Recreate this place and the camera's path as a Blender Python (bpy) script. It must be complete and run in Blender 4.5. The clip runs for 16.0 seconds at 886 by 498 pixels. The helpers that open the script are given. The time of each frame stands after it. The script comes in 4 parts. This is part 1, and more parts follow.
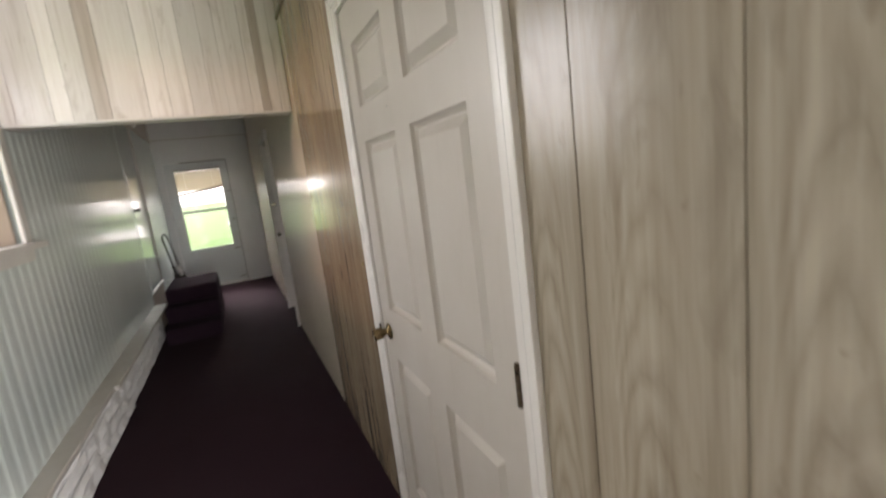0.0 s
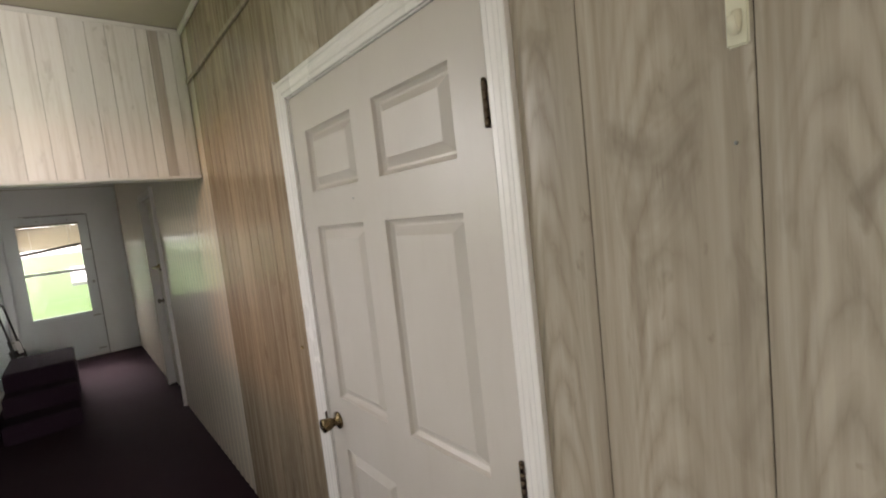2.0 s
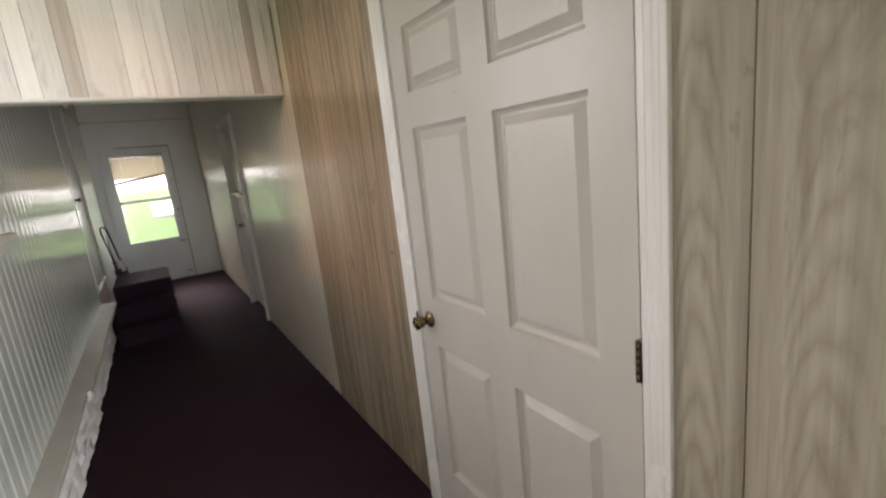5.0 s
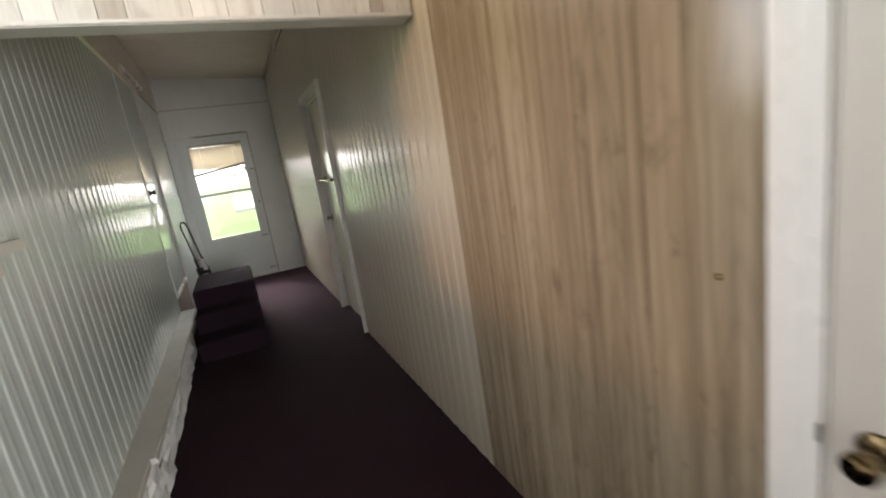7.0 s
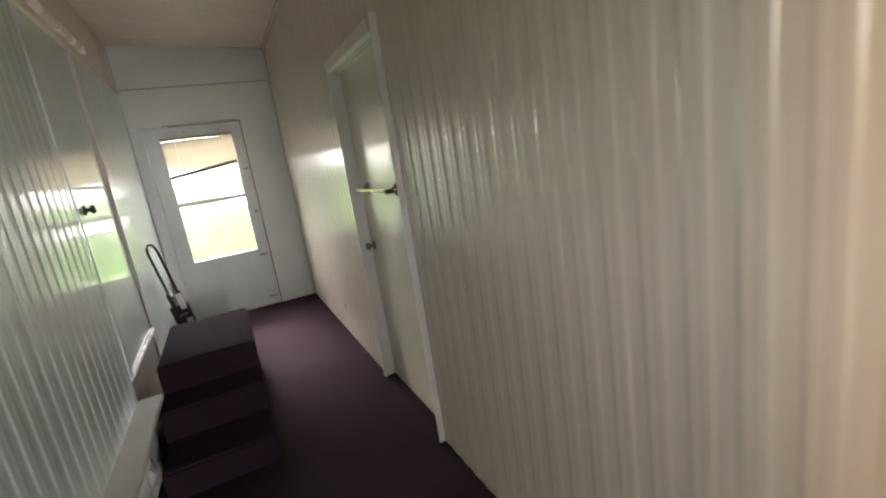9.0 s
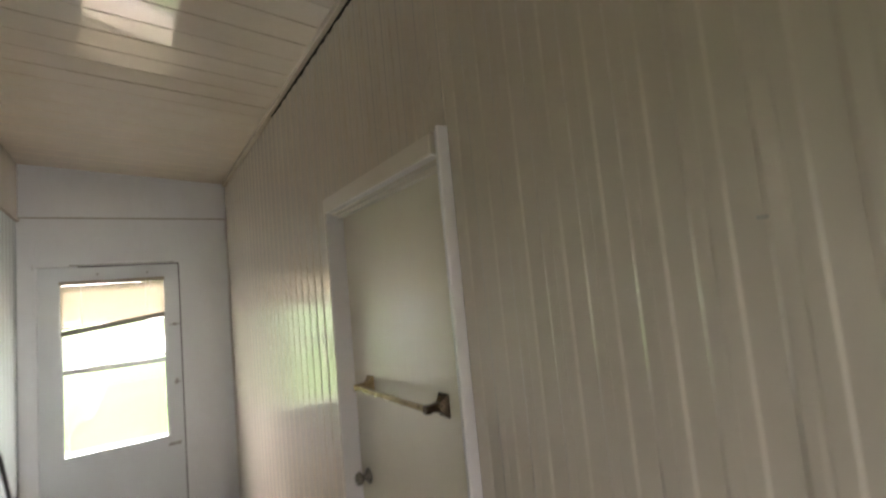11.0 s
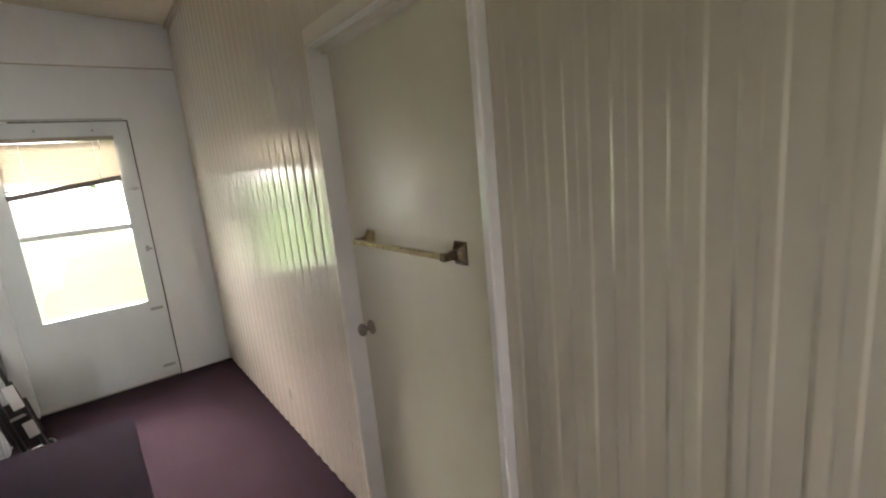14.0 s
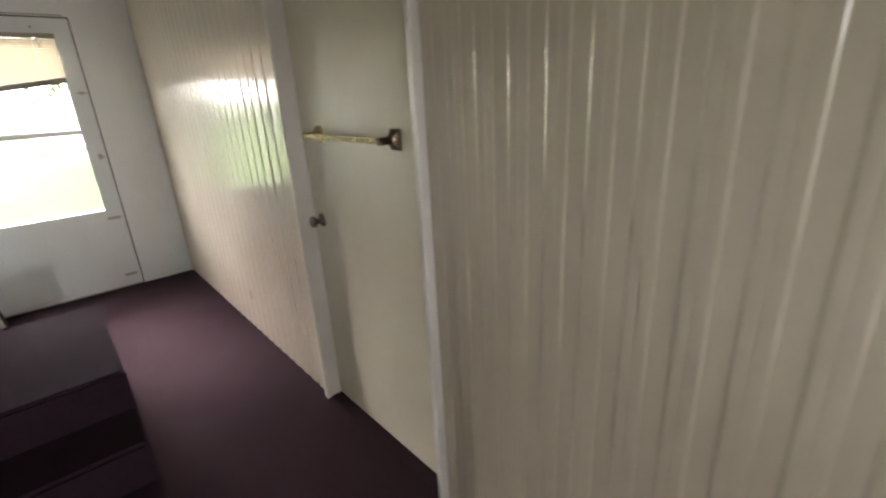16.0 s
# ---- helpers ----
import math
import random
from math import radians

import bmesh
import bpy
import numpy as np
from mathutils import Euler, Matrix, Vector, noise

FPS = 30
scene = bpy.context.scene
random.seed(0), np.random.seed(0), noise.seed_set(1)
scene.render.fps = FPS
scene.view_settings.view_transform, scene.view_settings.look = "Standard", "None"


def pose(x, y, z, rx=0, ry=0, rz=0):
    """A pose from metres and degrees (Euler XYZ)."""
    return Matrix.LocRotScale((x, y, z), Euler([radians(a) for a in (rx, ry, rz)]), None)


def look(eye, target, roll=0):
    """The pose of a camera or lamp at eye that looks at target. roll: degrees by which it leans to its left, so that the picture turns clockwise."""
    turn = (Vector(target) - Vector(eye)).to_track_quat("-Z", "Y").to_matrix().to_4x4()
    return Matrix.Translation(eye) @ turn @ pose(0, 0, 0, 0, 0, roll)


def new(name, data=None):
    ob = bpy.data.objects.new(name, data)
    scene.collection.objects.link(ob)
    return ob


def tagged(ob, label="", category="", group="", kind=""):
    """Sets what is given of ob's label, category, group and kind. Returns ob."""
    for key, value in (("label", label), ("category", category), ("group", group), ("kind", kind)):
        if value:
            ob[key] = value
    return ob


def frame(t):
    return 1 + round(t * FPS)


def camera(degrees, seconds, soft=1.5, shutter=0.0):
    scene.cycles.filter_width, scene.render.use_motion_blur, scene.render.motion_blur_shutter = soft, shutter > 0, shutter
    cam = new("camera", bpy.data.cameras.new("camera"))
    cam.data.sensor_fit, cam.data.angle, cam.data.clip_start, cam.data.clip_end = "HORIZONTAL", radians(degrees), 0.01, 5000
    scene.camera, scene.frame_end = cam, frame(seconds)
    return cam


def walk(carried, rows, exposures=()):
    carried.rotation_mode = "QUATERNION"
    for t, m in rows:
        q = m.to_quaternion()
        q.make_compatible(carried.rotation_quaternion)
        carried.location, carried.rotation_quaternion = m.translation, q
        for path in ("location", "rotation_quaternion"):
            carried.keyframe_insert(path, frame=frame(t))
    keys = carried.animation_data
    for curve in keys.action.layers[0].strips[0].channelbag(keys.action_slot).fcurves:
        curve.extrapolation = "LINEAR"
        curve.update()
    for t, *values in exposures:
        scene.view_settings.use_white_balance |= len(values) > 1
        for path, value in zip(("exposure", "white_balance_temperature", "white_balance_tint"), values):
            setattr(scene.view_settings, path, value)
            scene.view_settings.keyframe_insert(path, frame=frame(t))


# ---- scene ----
cam = camera(88.5, 16.0, soft=2.0, shutter=0.5)
PATH = [
    (0, (-0.462, -0.569, 1.449), (0.345, 1.231, 1.116), -7.1),
    (0.5, (-0.557, -0.472, 1.551), (0.472, 1.231, 1.349), -7.5),
    (1, (-0.667, -0.478, 1.577), (0.533, 1.113, 1.414), -7.2),
    (1.5, (-0.677, -0.479, 1.603), (0.569, 1.079, 1.465), -6.0),
    (2, (-0.666, -0.468, 1.598), (0.594, 1.075, 1.422), -6.3),
    (2.5, (-0.671, -0.453, 1.597), (0.602, 1.075, 1.381), -7.0),
    (3, (-0.694, -0.413, 1.564), (0.546, 1.119, 1.227), -7.7),
    (3.5, (-0.745, -0.389, 1.509), (0.437, 1.171, 1.094), -7.4),
    (4, (-0.816, -0.384, 1.502), (0.251, 1.272, 1.158), -7.0),
    (4.5, (-0.805, -0.387, 1.497), (0.256, 1.276, 1.163), -6.4),
    (5, (-0.803, -0.391, 1.483), (0.23, 1.273, 1.08), -6.4),
    (5.2, (-0.814, -0.371, 1.459), (0.16, 1.313, 0.995), -6.1),
    (7.3, (-0.765, 1.042, 1.415), (-0.028, 2.855, 1.003), -8.4),
    (7.5, (-0.736, 1.232, 1.419), (-0.057, 3.066, 1.0), -7.0),
    (7.7, (-0.736, 1.418, 1.425), (-0.094, 3.256, 0.966), -5.8),
    (8, (-0.768, 1.706, 1.426), (-0.058, 3.522, 0.984), -6.4),
    (8.2, (-0.767, 1.846, 1.453), (-0.028, 3.651, 1.011), -7.4),
    (10.3, (-0.725, 3.295, 1.53), (0.247, 5.032, 1.335), -7.0),
    (10.5, (-0.721, 3.345, 1.587), (0.282, 5.074, 1.527), -6.8),
    (11, (-0.698, 3.488, 1.657), (0.423, 5.135, 1.832), -5.4),
    (11.5, (-0.74, 3.565, 1.689), (0.435, 5.142, 2.052), -4.8),
    (12, (-0.755, 3.616, 1.678), (0.454, 5.202, 1.828), -4.8),
    (12.5, (-0.769, 3.634, 1.65), (0.44, 5.224, 1.549), -5.1),
    (13, (-0.775, 3.648, 1.63), (0.411, 5.245, 1.425), -5.3),
    (13.5, (-0.765, 3.67, 1.613), (0.421, 5.254, 1.322), -6.1),
    (14, (-0.753, 3.681, 1.579), (0.433, 5.244, 1.194), -5.4),
    (14.5, (-0.819, 3.639, 1.542), (0.285, 5.243, 1.087), -4.1),
    (15, (-0.852, 3.577, 1.504), (0.202, 5.197, 0.993), -3.5),
    (15.2, (-0.855, 3.562, 1.491), (0.212, 5.163, 0.946), -3.5),
    (15.5, (-0.841, 3.548, 1.473), (0.276, 5.095, 0.872), -4.1),
    (16, (-0.812, 3.449, 1.455), (0.415, 4.884, 0.796), -3.2),
]
walk(cam, [(t, look(eye, target, roll)) for t, eye, target, roll in PATH],
     exposures=((0, 2.98, 6600, 15), (5.2, 2.98, 6550, 14), (7.3, 3.28, 6500, 12), (8.2, 3.45, 6500, 12), (10.3, 4.05, 6650, 16), (16, 4.05, 6650, 16)))

# ---- world and light ----
world = bpy.data.worlds.new("sky")
scene.world = world
world.use_nodes = True
wn = world.node_tree.nodes
sky = wn.new("ShaderNodeTexSky")
sky.sky_type, sky.sun_disc = "NISHITA", False
sky.sun_elevation, sky.sun_rotation = radians(38), radians(349)
sky.dust_density, sky.air_density = 4.0, 1.0
wn["Background"].inputs["Strength"].default_value = 0.15
haze = wn.new("ShaderNodeHueSaturation")
haze.inputs["Saturation"].default_value = 0.20
world.node_tree.links.new(sky.outputs["Color"], haze.inputs["Color"])
world.node_tree.links.new(haze.outputs["Color"], wn["Background"].inputs["Color"])
sun = new("sun", bpy.data.lights.new("sun", "SUN"))
sun.data.energy, sun.data.angle, sun.data.color = 0.17, radians(11), (1.0, 0.95, 0.90)
sun.matrix_world = look((-6.0, 50.0, 24.0), (0, 20, 0))


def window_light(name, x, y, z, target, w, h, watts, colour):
    """An area lamp that shines in through a window opening."""
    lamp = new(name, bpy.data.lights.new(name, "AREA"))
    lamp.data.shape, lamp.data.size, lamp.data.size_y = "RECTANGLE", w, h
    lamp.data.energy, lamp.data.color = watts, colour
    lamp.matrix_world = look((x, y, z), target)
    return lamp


Y0 = -2.35                   # near end wall
XL = -1.425                  # sheeting of the west wall
YE = 8.0                     # far end wall
YH = 2.50                    # hanging partition
YN = -0.90                   # where the panelled wall ends and the added widening of the entry begins
south = window_light("daylight_south", 0.45, Y0 - 0.06, 1.14, (-0.90, 2.5, 1.45), 0.95, 1.50, 12.2, (1.0, 0.985, 0.96))
south.data.spread = radians(110)
# Small orange lamp added outside window_1 to throw the warm patch; source unseen.
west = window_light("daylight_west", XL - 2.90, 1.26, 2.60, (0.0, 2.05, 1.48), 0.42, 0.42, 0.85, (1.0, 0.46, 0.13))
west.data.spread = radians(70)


# ---- mesh tools ----
def box(bm, x0, x1, y0, y1, z0, z1, bevel=0.0, m=None):
    """Adds a box, its edges rounded a little, to bm."""
    made = bmesh.ops.create_cube(bm, size=1.0)
    verts = made["verts"]
    bmesh.ops.scale(bm, verts=verts, vec=(abs(x1 - x0), abs(y1 - y0), abs(z1 - z0)))
    bmesh.ops.translate(bm, verts=verts, vec=((x0 + x1) / 2, (y0 + y1) / 2, (z0 + z1) / 2))
    if bevel:
        edges = list({e for v in verts for e in v.link_edges})
        out = bmesh.ops.bevel(bm, geom=edges, offset=bevel, segments=2, affect="EDGES", clamp_overlap=True)
        verts = list({v for f in out["faces"] for v in f.verts} | {v for v in verts if v.is_valid})
    if m is not None:
        bmesh.ops.transform(bm, matrix=m, verts=verts)
    return bm


def boxed(x0, x1, y0, y1, z0, z1, bevel=0.0):
    return box(bmesh.new(), x0, x1, y0, y1, z0, z1, bevel)


def tube(bm, points, radius, sides=10, caps=True):
    """Adds a round bar along the points."""
    points = [Vector(p) for p in points]
    rings = []
    for i, p in enumerate(points):
        way = (points[min(i + 1, len(points) - 1)] - points[max(i - 1, 0)]).normalized()
        side = way.cross(Vector((0.31, 0.17, 0.93))).normalized()
        up = way.cross(side)
        r = radius[i] if isinstance(radius, (list, tuple)) else radius
        rings.append([bm.verts.new(p + r * (math.cos(a) * side + math.sin(a) * up))
                      for a in (2 * math.pi * k / sides for k in range(sides))])
    for a, b in zip(rings, rings[1:]):
        for k in range(sides):
            f = bm.faces.new((a[k], a[(k + 1) % sides], b[(k + 1) % sides], b[k]))
            f.smooth = True
    if caps:
        bm.faces.new(rings[0][::-1])
        bm.faces.new(rings[-1])
    bmesh.ops.recalc_face_normals(bm, faces=bm.faces)
    return bm


def lathe(bm, profile, origin, axis, sides=20):
    """Adds a turned shape: rows of distance along the axis and radius."""
    origin, axis = Vector(origin), Vector(axis)
    return tube(bm, [origin + axis * d for d, _ in profile], [max(r, 1e-4) for _, r in profile], sides)


def swept(outline, z0, z1, steps=1):
    """A sheet that stands upright over an outline of (x, y)."""
    bm = bmesh.new()
    rows = [[bm.verts.new((x, y, z0 + (z1 - z0) * k / steps)) for x, y in outline] for k in range(steps + 1)]
    for a, b in zip(rows, rows[1:]):
        for k in range(len(outline) - 1):
            bm.faces.new((a[k], a[k + 1], b[k + 1], b[k])).smooth = True
    return bm


def part(name, bm, material, parent=None, label=""):
    """Links a bmesh as one mesh object under a thing or a part."""
    mesh = bpy.data.meshes.new(name)
    bm.to_mesh(mesh)
    bm.free()
    mesh.materials.append(material)
    ob = new(name, mesh)
    if parent is not None:
        ob.parent = parent
    return tagged(ob, label=label)


def thing(name, label, category, kind="", at=(0, 0, 0), group=""):
    ob = new(name)
    ob.empty_display_size = 0.05
    ob.location = at
    return tagged(ob, label=label, category=category, kind=kind, group=group)


# ---- materials ----
def material(name, colour, rough, metal=0.0):
    mat = bpy.data.materials.new(name)
    mat.use_nodes = True
    bsdf = mat.node_tree.nodes["Principled BSDF"]
    bsdf.inputs["Base Color"].default_value = (*colour, 1)
    bsdf.inputs["Roughness"].default_value = rough
    bsdf.inputs["Metallic"].default_value = metal
    return mat, mat.node_tree.nodes, mat.node_tree.links, bsdf


def noise_node(nodes, links, vector, scale, detail=4.0, rough=0.55, distortion=0.0):
    n = nodes.new("ShaderNodeTexNoise")
    n.inputs["Scale"].default_value, n.inputs["Detail"].default_value = scale, detail
    n.inputs["Roughness"].default_value, n.inputs["Distortion"].default_value = rough, distortion
    if vector is not None:
        links.new(vector, n.inputs["Vector"])
    return n.outputs["Fac"]


def stretched(nodes, links, scale, offset=None):
    """World-sized coordinates, stretched, moved on piece by piece."""
    co = nodes.new("ShaderNodeNewGeometry").outputs["Position"]
    mul = nodes.new("ShaderNodeVectorMath")
    mul.operation = "MULTIPLY"
    mul.inputs[1].default_value = scale
    links.new(co, mul.inputs[0])
    if offset is None:
        return mul.outputs[0]
    rnd = nodes.new("ShaderNodeObjectInfo").outputs["Random"]
    sc = nodes.new("ShaderNodeVectorMath")
    sc.operation = "SCALE"
    sc.inputs[0].default_value = offset
    links.new(rnd, sc.inputs["Scale"])
    add = nodes.new("ShaderNodeVectorMath")
    links.new(mul.outputs[0], add.inputs[0])
    links.new(sc.outputs[0], add.inputs[1])
    return add.outputs[0]


def ramp(nodes, links, fac, stops):
    r = nodes.new("ShaderNodeValToRGB")
    e = r.color_ramp.elements
    while len(e) < len(stops):
        e.new(0.5)
    for el, (pos, col) in zip(e, stops):
        el.position, el.color = pos, (*col, 1)
    links.new(fac, r.inputs["Fac"])
    return r.outputs["Color"]


def mixed(nodes, links, fac, a, b, mode="MIX"):
    m = nodes.new("ShaderNodeMix")
    m.data_type, m.blend_type = "RGBA", mode
    if isinstance(fac, float):
        m.inputs["Factor"].default_value = fac
    else:
        links.new(fac, m.inputs["Factor"])
    for sock, v in ((m.inputs[6], a), (m.inputs[7], b)):
        if isinstance(v, tuple):
            sock.default_value = (*v, 1)
        else:
            links.new(v, sock)
    return m.outputs[2]


def bumped(nodes, links, bsdf, height, strength, distance=0.002):
    b = nodes.new("ShaderNodeBump")
    b.inputs["Strength"].default_value, b.inputs["Distance"].default_value = strength, distance
    links.new(height, b.inputs["Height"])
    links.new(b.outputs["Normal"], bsdf.inputs["Normal"])


def ranged(nodes, links, value, lo, hi, a=0.0, b=1.0):
    r = nodes.new("ShaderNodeMapRange")
    for i, v in zip(range(1, 5), (a, b, lo, hi)):
        r.inputs[i].default_value = v
    links.new(value, r.inputs[0])
    return r.outputs[0]


def paint(name, colour, dirt, rough, grain=260.0, bump=0.12, wave=0.25, coat=0.0, gloss=0.05):
    """Old brushed paint: faint stains, brush grain, uneven gloss."""
    mat, nodes, links, bsdf = material(name, colour, rough)
    large = noise_node(nodes, links, stretched(nodes, links, (1, 1, 0.5)), 2.3, 5, 0.6)
    small = noise_node(nodes, links, stretched(nodes, links, (1, 1, 0.25)), 28, 4, 0.6)
    fac = ranged(nodes, links, large, 0.0, 0.75, 0.42, 0.8)
    col = mixed(nodes, links, fac, colour, dirt)
    col = mixed(nodes, links, ranged(nodes, links, small, 0, 0.35, 0.55, 0.8), col, dirt)
    links.new(col, bsdf.inputs["Base Color"])
    links.new(ranged(nodes, links, large, rough * 0.9, rough * 1.2, 0.3, 0.7), bsdf.inputs["Roughness"])
    fine = noise_node(nodes, links, stretched(nodes, links, (1, 1, 0.12)), grain, 3)
    sway = noise_node(nodes, links, stretched(nodes, links, (1, 1, 0.5)), 16, 3)
    add = nodes.new("ShaderNodeMath")
    add.operation = "MULTIPLY_ADD"
    links.new(sway, add.inputs[0])
    add.inputs[1].default_value = wave * 10
    links.new(fine, add.inputs[2])
    bumped(nodes, links, bsdf, add.outputs[0], bump, 0.0006)
    if coat:
        bsdf.inputs["Coat Weight"].default_value, bsdf.inputs["Coat Roughness"].default_value = coat, gloss
        bsdf.inputs["Coat IOR"].default_value = 1.65
    return mat


def math_node(nodes, links, op, a, b, c=None):
    m = nodes.new("ShaderNodeMath")
    m.operation = op
    for k, v in enumerate((a, b) if c is None else (a, b, c)):
        if isinstance(v, float):
            m.inputs[k].default_value = v
        else:
            links.new(v, m.inputs[k])
    return m.outputs[0]


def printed_wood(name, light, mid, dark, across, rough=0.15, figure=1.0):
    """Vinyl-faced panelling with a printed cathedral grain that stands in the middle of each board; across is the board's axis of width."""
    mat, nodes, links, bsdf = material(name, mid, rough)
    rnd = nodes.new("ShaderNodeObjectInfo").outputs["Random"]
    split = nodes.new("ShaderNodeSeparateXYZ")
    links.new(nodes.new("ShaderNodeTexCoord").outputs["Generated"], split.inputs[0])
    place = nodes.new("ShaderNodeSeparateXYZ")
    links.new(nodes.new("ShaderNodeNewGeometry").outputs["Position"], place.inputs[0])
    sway = noise_node(nodes, links, stretched(nodes, links, (1, 1, 0.35), (3, 7, 5)), 3.2, 3, 0.5, 0.4)
    ripple = noise_node(nodes, links, stretched(nodes, links, (1, 1, 0.30), (5, 2, 9)), 17, 4, 0.6, 0.6)
    # nested arches: height plus the square of the way from the board's heart
    off = math_node(nodes, links, "SUBTRACT", split.outputs[across], 0.5)
    off = math_node(nodes, links, "MULTIPLY_ADD", sway, 0.30, math_node(nodes, links, "SUBTRACT", off, 0.15))
    arch = math_node(nodes, links, "MULTIPLY", math_node(nodes, links, "MULTIPLY", off, off), 2.8)
    arch = math_node(nodes, links, "ADD", arch, place.outputs[2])
    arch = math_node(nodes, links, "MULTIPLY_ADD", sway, 0.60, arch)
    arch = math_node(nodes, links, "MULTIPLY_ADD", ripple, 0.17, arch)
    arch = math_node(nodes, links, "MULTIPLY_ADD", rnd, 3.0, arch)
    wave = math_node(nodes, links, "FRACT", math_node(nodes, links, "MULTIPLY", arch, 8.0), 0.0)
    rings = ramp(nodes, links, wave, [(0.0, mid), (0.30, light), (0.55, light), (0.80, mid), (0.90, tuple(0.50 * a + 0.50 * b for a, b in zip(mid, dark))), (1.0, mid)])
    # straight streaks beside the figure
    streak = noise_node(nodes, links, stretched(nodes, links, (1, 1, 0.035), (9, 5, 2)), 40, 4, 0.6)
    broad = noise_node(nodes, links, stretched(nodes, links, (1, 1, 0.07), (4, 6, 3)), 8, 3, 0.5)
    plain = ramp(nodes, links, streak, [(0.30, tuple(0.5 * a + 0.5 * b for a, b in zip(mid, dark))), (0.45, mid), (0.64, light)])
    heart = math_node(nodes, links, "MULTIPLY", off, off)
    mask = ranged(nodes, links, math_node(nodes, links, "MULTIPLY_ADD", broad, 0.22, heart), 0.56 * figure, 0.05, 0.09, 0.24)
    col = mixed(nodes, links, mask, plain, rings)
    col = mixed(nodes, links, ranged(nodes, links, broad, 0.0, 0.7, 0.50, 0.72), col, mid)
    col = mixed(nodes, links, ranged(nodes, links, broad, 0.55, 0.0, 0.30, 0.47), col, light)
    blots = noise_node(nodes, links, stretched(nodes, links, (1, 1, 0.40), (8, 2, 6)), 9.0, 4, 0.60, 0.7)
    col = mixed(nodes, links, ranged(nodes, links, blots, 0, 0.60, 0.58, 0.74), col, dark)
    knots = noise_node(nodes, links, stretched(nodes, links, (1, 1, 0.42), (1, 7, 3)), 26, 3, 0.5, 0.6)
    col = mixed(nodes, links, ranged(nodes, links, knots, 0, 0.65, 0.66, 0.78), col, dark)
    pores = noise_node(nodes, links, stretched(nodes, links, (1, 1, 0.055), (2, 9, 4)), 190, 3, 0.6)
    col = mixed(nodes, links, ranged(nodes, links, pores, 0, 0.16, 0.56, 0.72), col, dark)
    col = mixed(nodes, links, ranged(nodes, links, pores, 0, 0.12, 0.44, 0.30), col, light)
    tone = nodes.new("ShaderNodeHueSaturation")
    links.new(ranged(nodes, links, rnd, 0.88, 1.10), tone.inputs["Value"])
    links.new(col, tone.inputs["Color"])
    links.new(tone.outputs["Color"], bsdf.inputs["Base Color"])
    bumped(nodes, links, bsdf, streak, 0.06, 0.0006)
    return mat


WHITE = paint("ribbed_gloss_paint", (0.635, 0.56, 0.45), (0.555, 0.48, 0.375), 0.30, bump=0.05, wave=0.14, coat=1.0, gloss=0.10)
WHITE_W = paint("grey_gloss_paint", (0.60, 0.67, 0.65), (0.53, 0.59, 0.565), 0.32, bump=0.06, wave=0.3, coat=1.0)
CASING = paint("casing_paint", (0.80, 0.755, 0.72), (0.70, 0.65, 0.60), 0.26, bump=0.15)
# One frame paint in two tones: lit near casing and jamb, dimmer head and far side.
FRAME_LIT = paint("lit_frame_paint", (0.89, 0.855, 0.835), (0.82, 0.785, 0.755), 0.30, bump=0.1, coat=0.3)
FRAME_DIM = paint("dim_frame_paint", (0.72, 0.655, 0.56), (0.64, 0.575, 0.48), 0.30, bump=0.1, coat=0.5)
FLAT_DOOR = paint("flat_door_paint", (0.74, 0.68, 0.54), (0.67, 0.61, 0.475), 0.30, bump=0.03, wave=0.08, coat=0.6, gloss=0.20)
MOULDED = paint("moulded_door_paint", (0.575, 0.52, 0.468), (0.515, 0.455, 0.40), 0.34, grain=160, wave=0.08)
END_WHITE = paint("end_wall_paint", (0.84, 0.86, 0.87), (0.75, 0.76, 0.75), 0.40)
DOOR_BLUE = paint("glazed_door_paint", (0.76, 0.80, 0.81), (0.69, 0.71, 0.705), 0.32)
CREAM = paint("ceiling_gloss_paint", (0.74, 0.63, 0.48), (0.63, 0.52, 0.37), 0.36, bump=0.05, wave=0.35, coat=1.0)
LEDGE = paint("ledge_paint", (0.56, 0.545, 0.51), (0.42, 0.40, 0.37), 0.40, bump=0.3)
STONE = paint("whitewashed_stone", (0.82, 0.83, 0.83), (0.66, 0.66, 0.65), 0.50, grain=90, bump=0.8, wave=0.9)
PLASTER = paint("plaster", (0.50, 0.45, 0.37), (0.42, 0.37, 0.30), 0.6)
WOOD = printed_wood("taupe_panelling", (0.445, 0.378, 0.297), (0.325, 0.266, 0.199), (0.165, 0.122, 0.083), 1, 0.24)
# Browner boards past door_1; part of the tone is warm window light tinted in.
WOOD_WARM = printed_wood("warm_tinted_panelling", (0.38, 0.306, 0.218), (0.255, 0.194, 0.13), (0.125, 0.086, 0.055), 1, 0.14, 0.35)
WOOD_H = printed_wood("pale_panelling", (0.88, 0.83, 0.80), (0.82, 0.76, 0.72), (0.52, 0.45, 0.39), 0, 0.15, 0.22)
WOOD_T = printed_wood("tan_strip_panelling", (0.67, 0.595, 0.54), (0.59, 0.51, 0.45), (0.42, 0.35, 0.29), 0, 0.15, 0.3)
DARK, *_ = material("dark_gap", (0.02, 0.017, 0.014), 0.8)
BACKING, *_ = material("groove_backing", (0.24, 0.19, 0.145), 0.7)
SCUFF_SEAM, *_ = material("scuff_and_seam_grey", (0.46, 0.43, 0.37), 0.5)
OFFWHITE, *_ = material("hook_plastic", (0.72, 0.68, 0.52), 0.35)
TAGWHITE, *_ = material("tag_white", (0.75, 0.75, 0.74), 0.5)
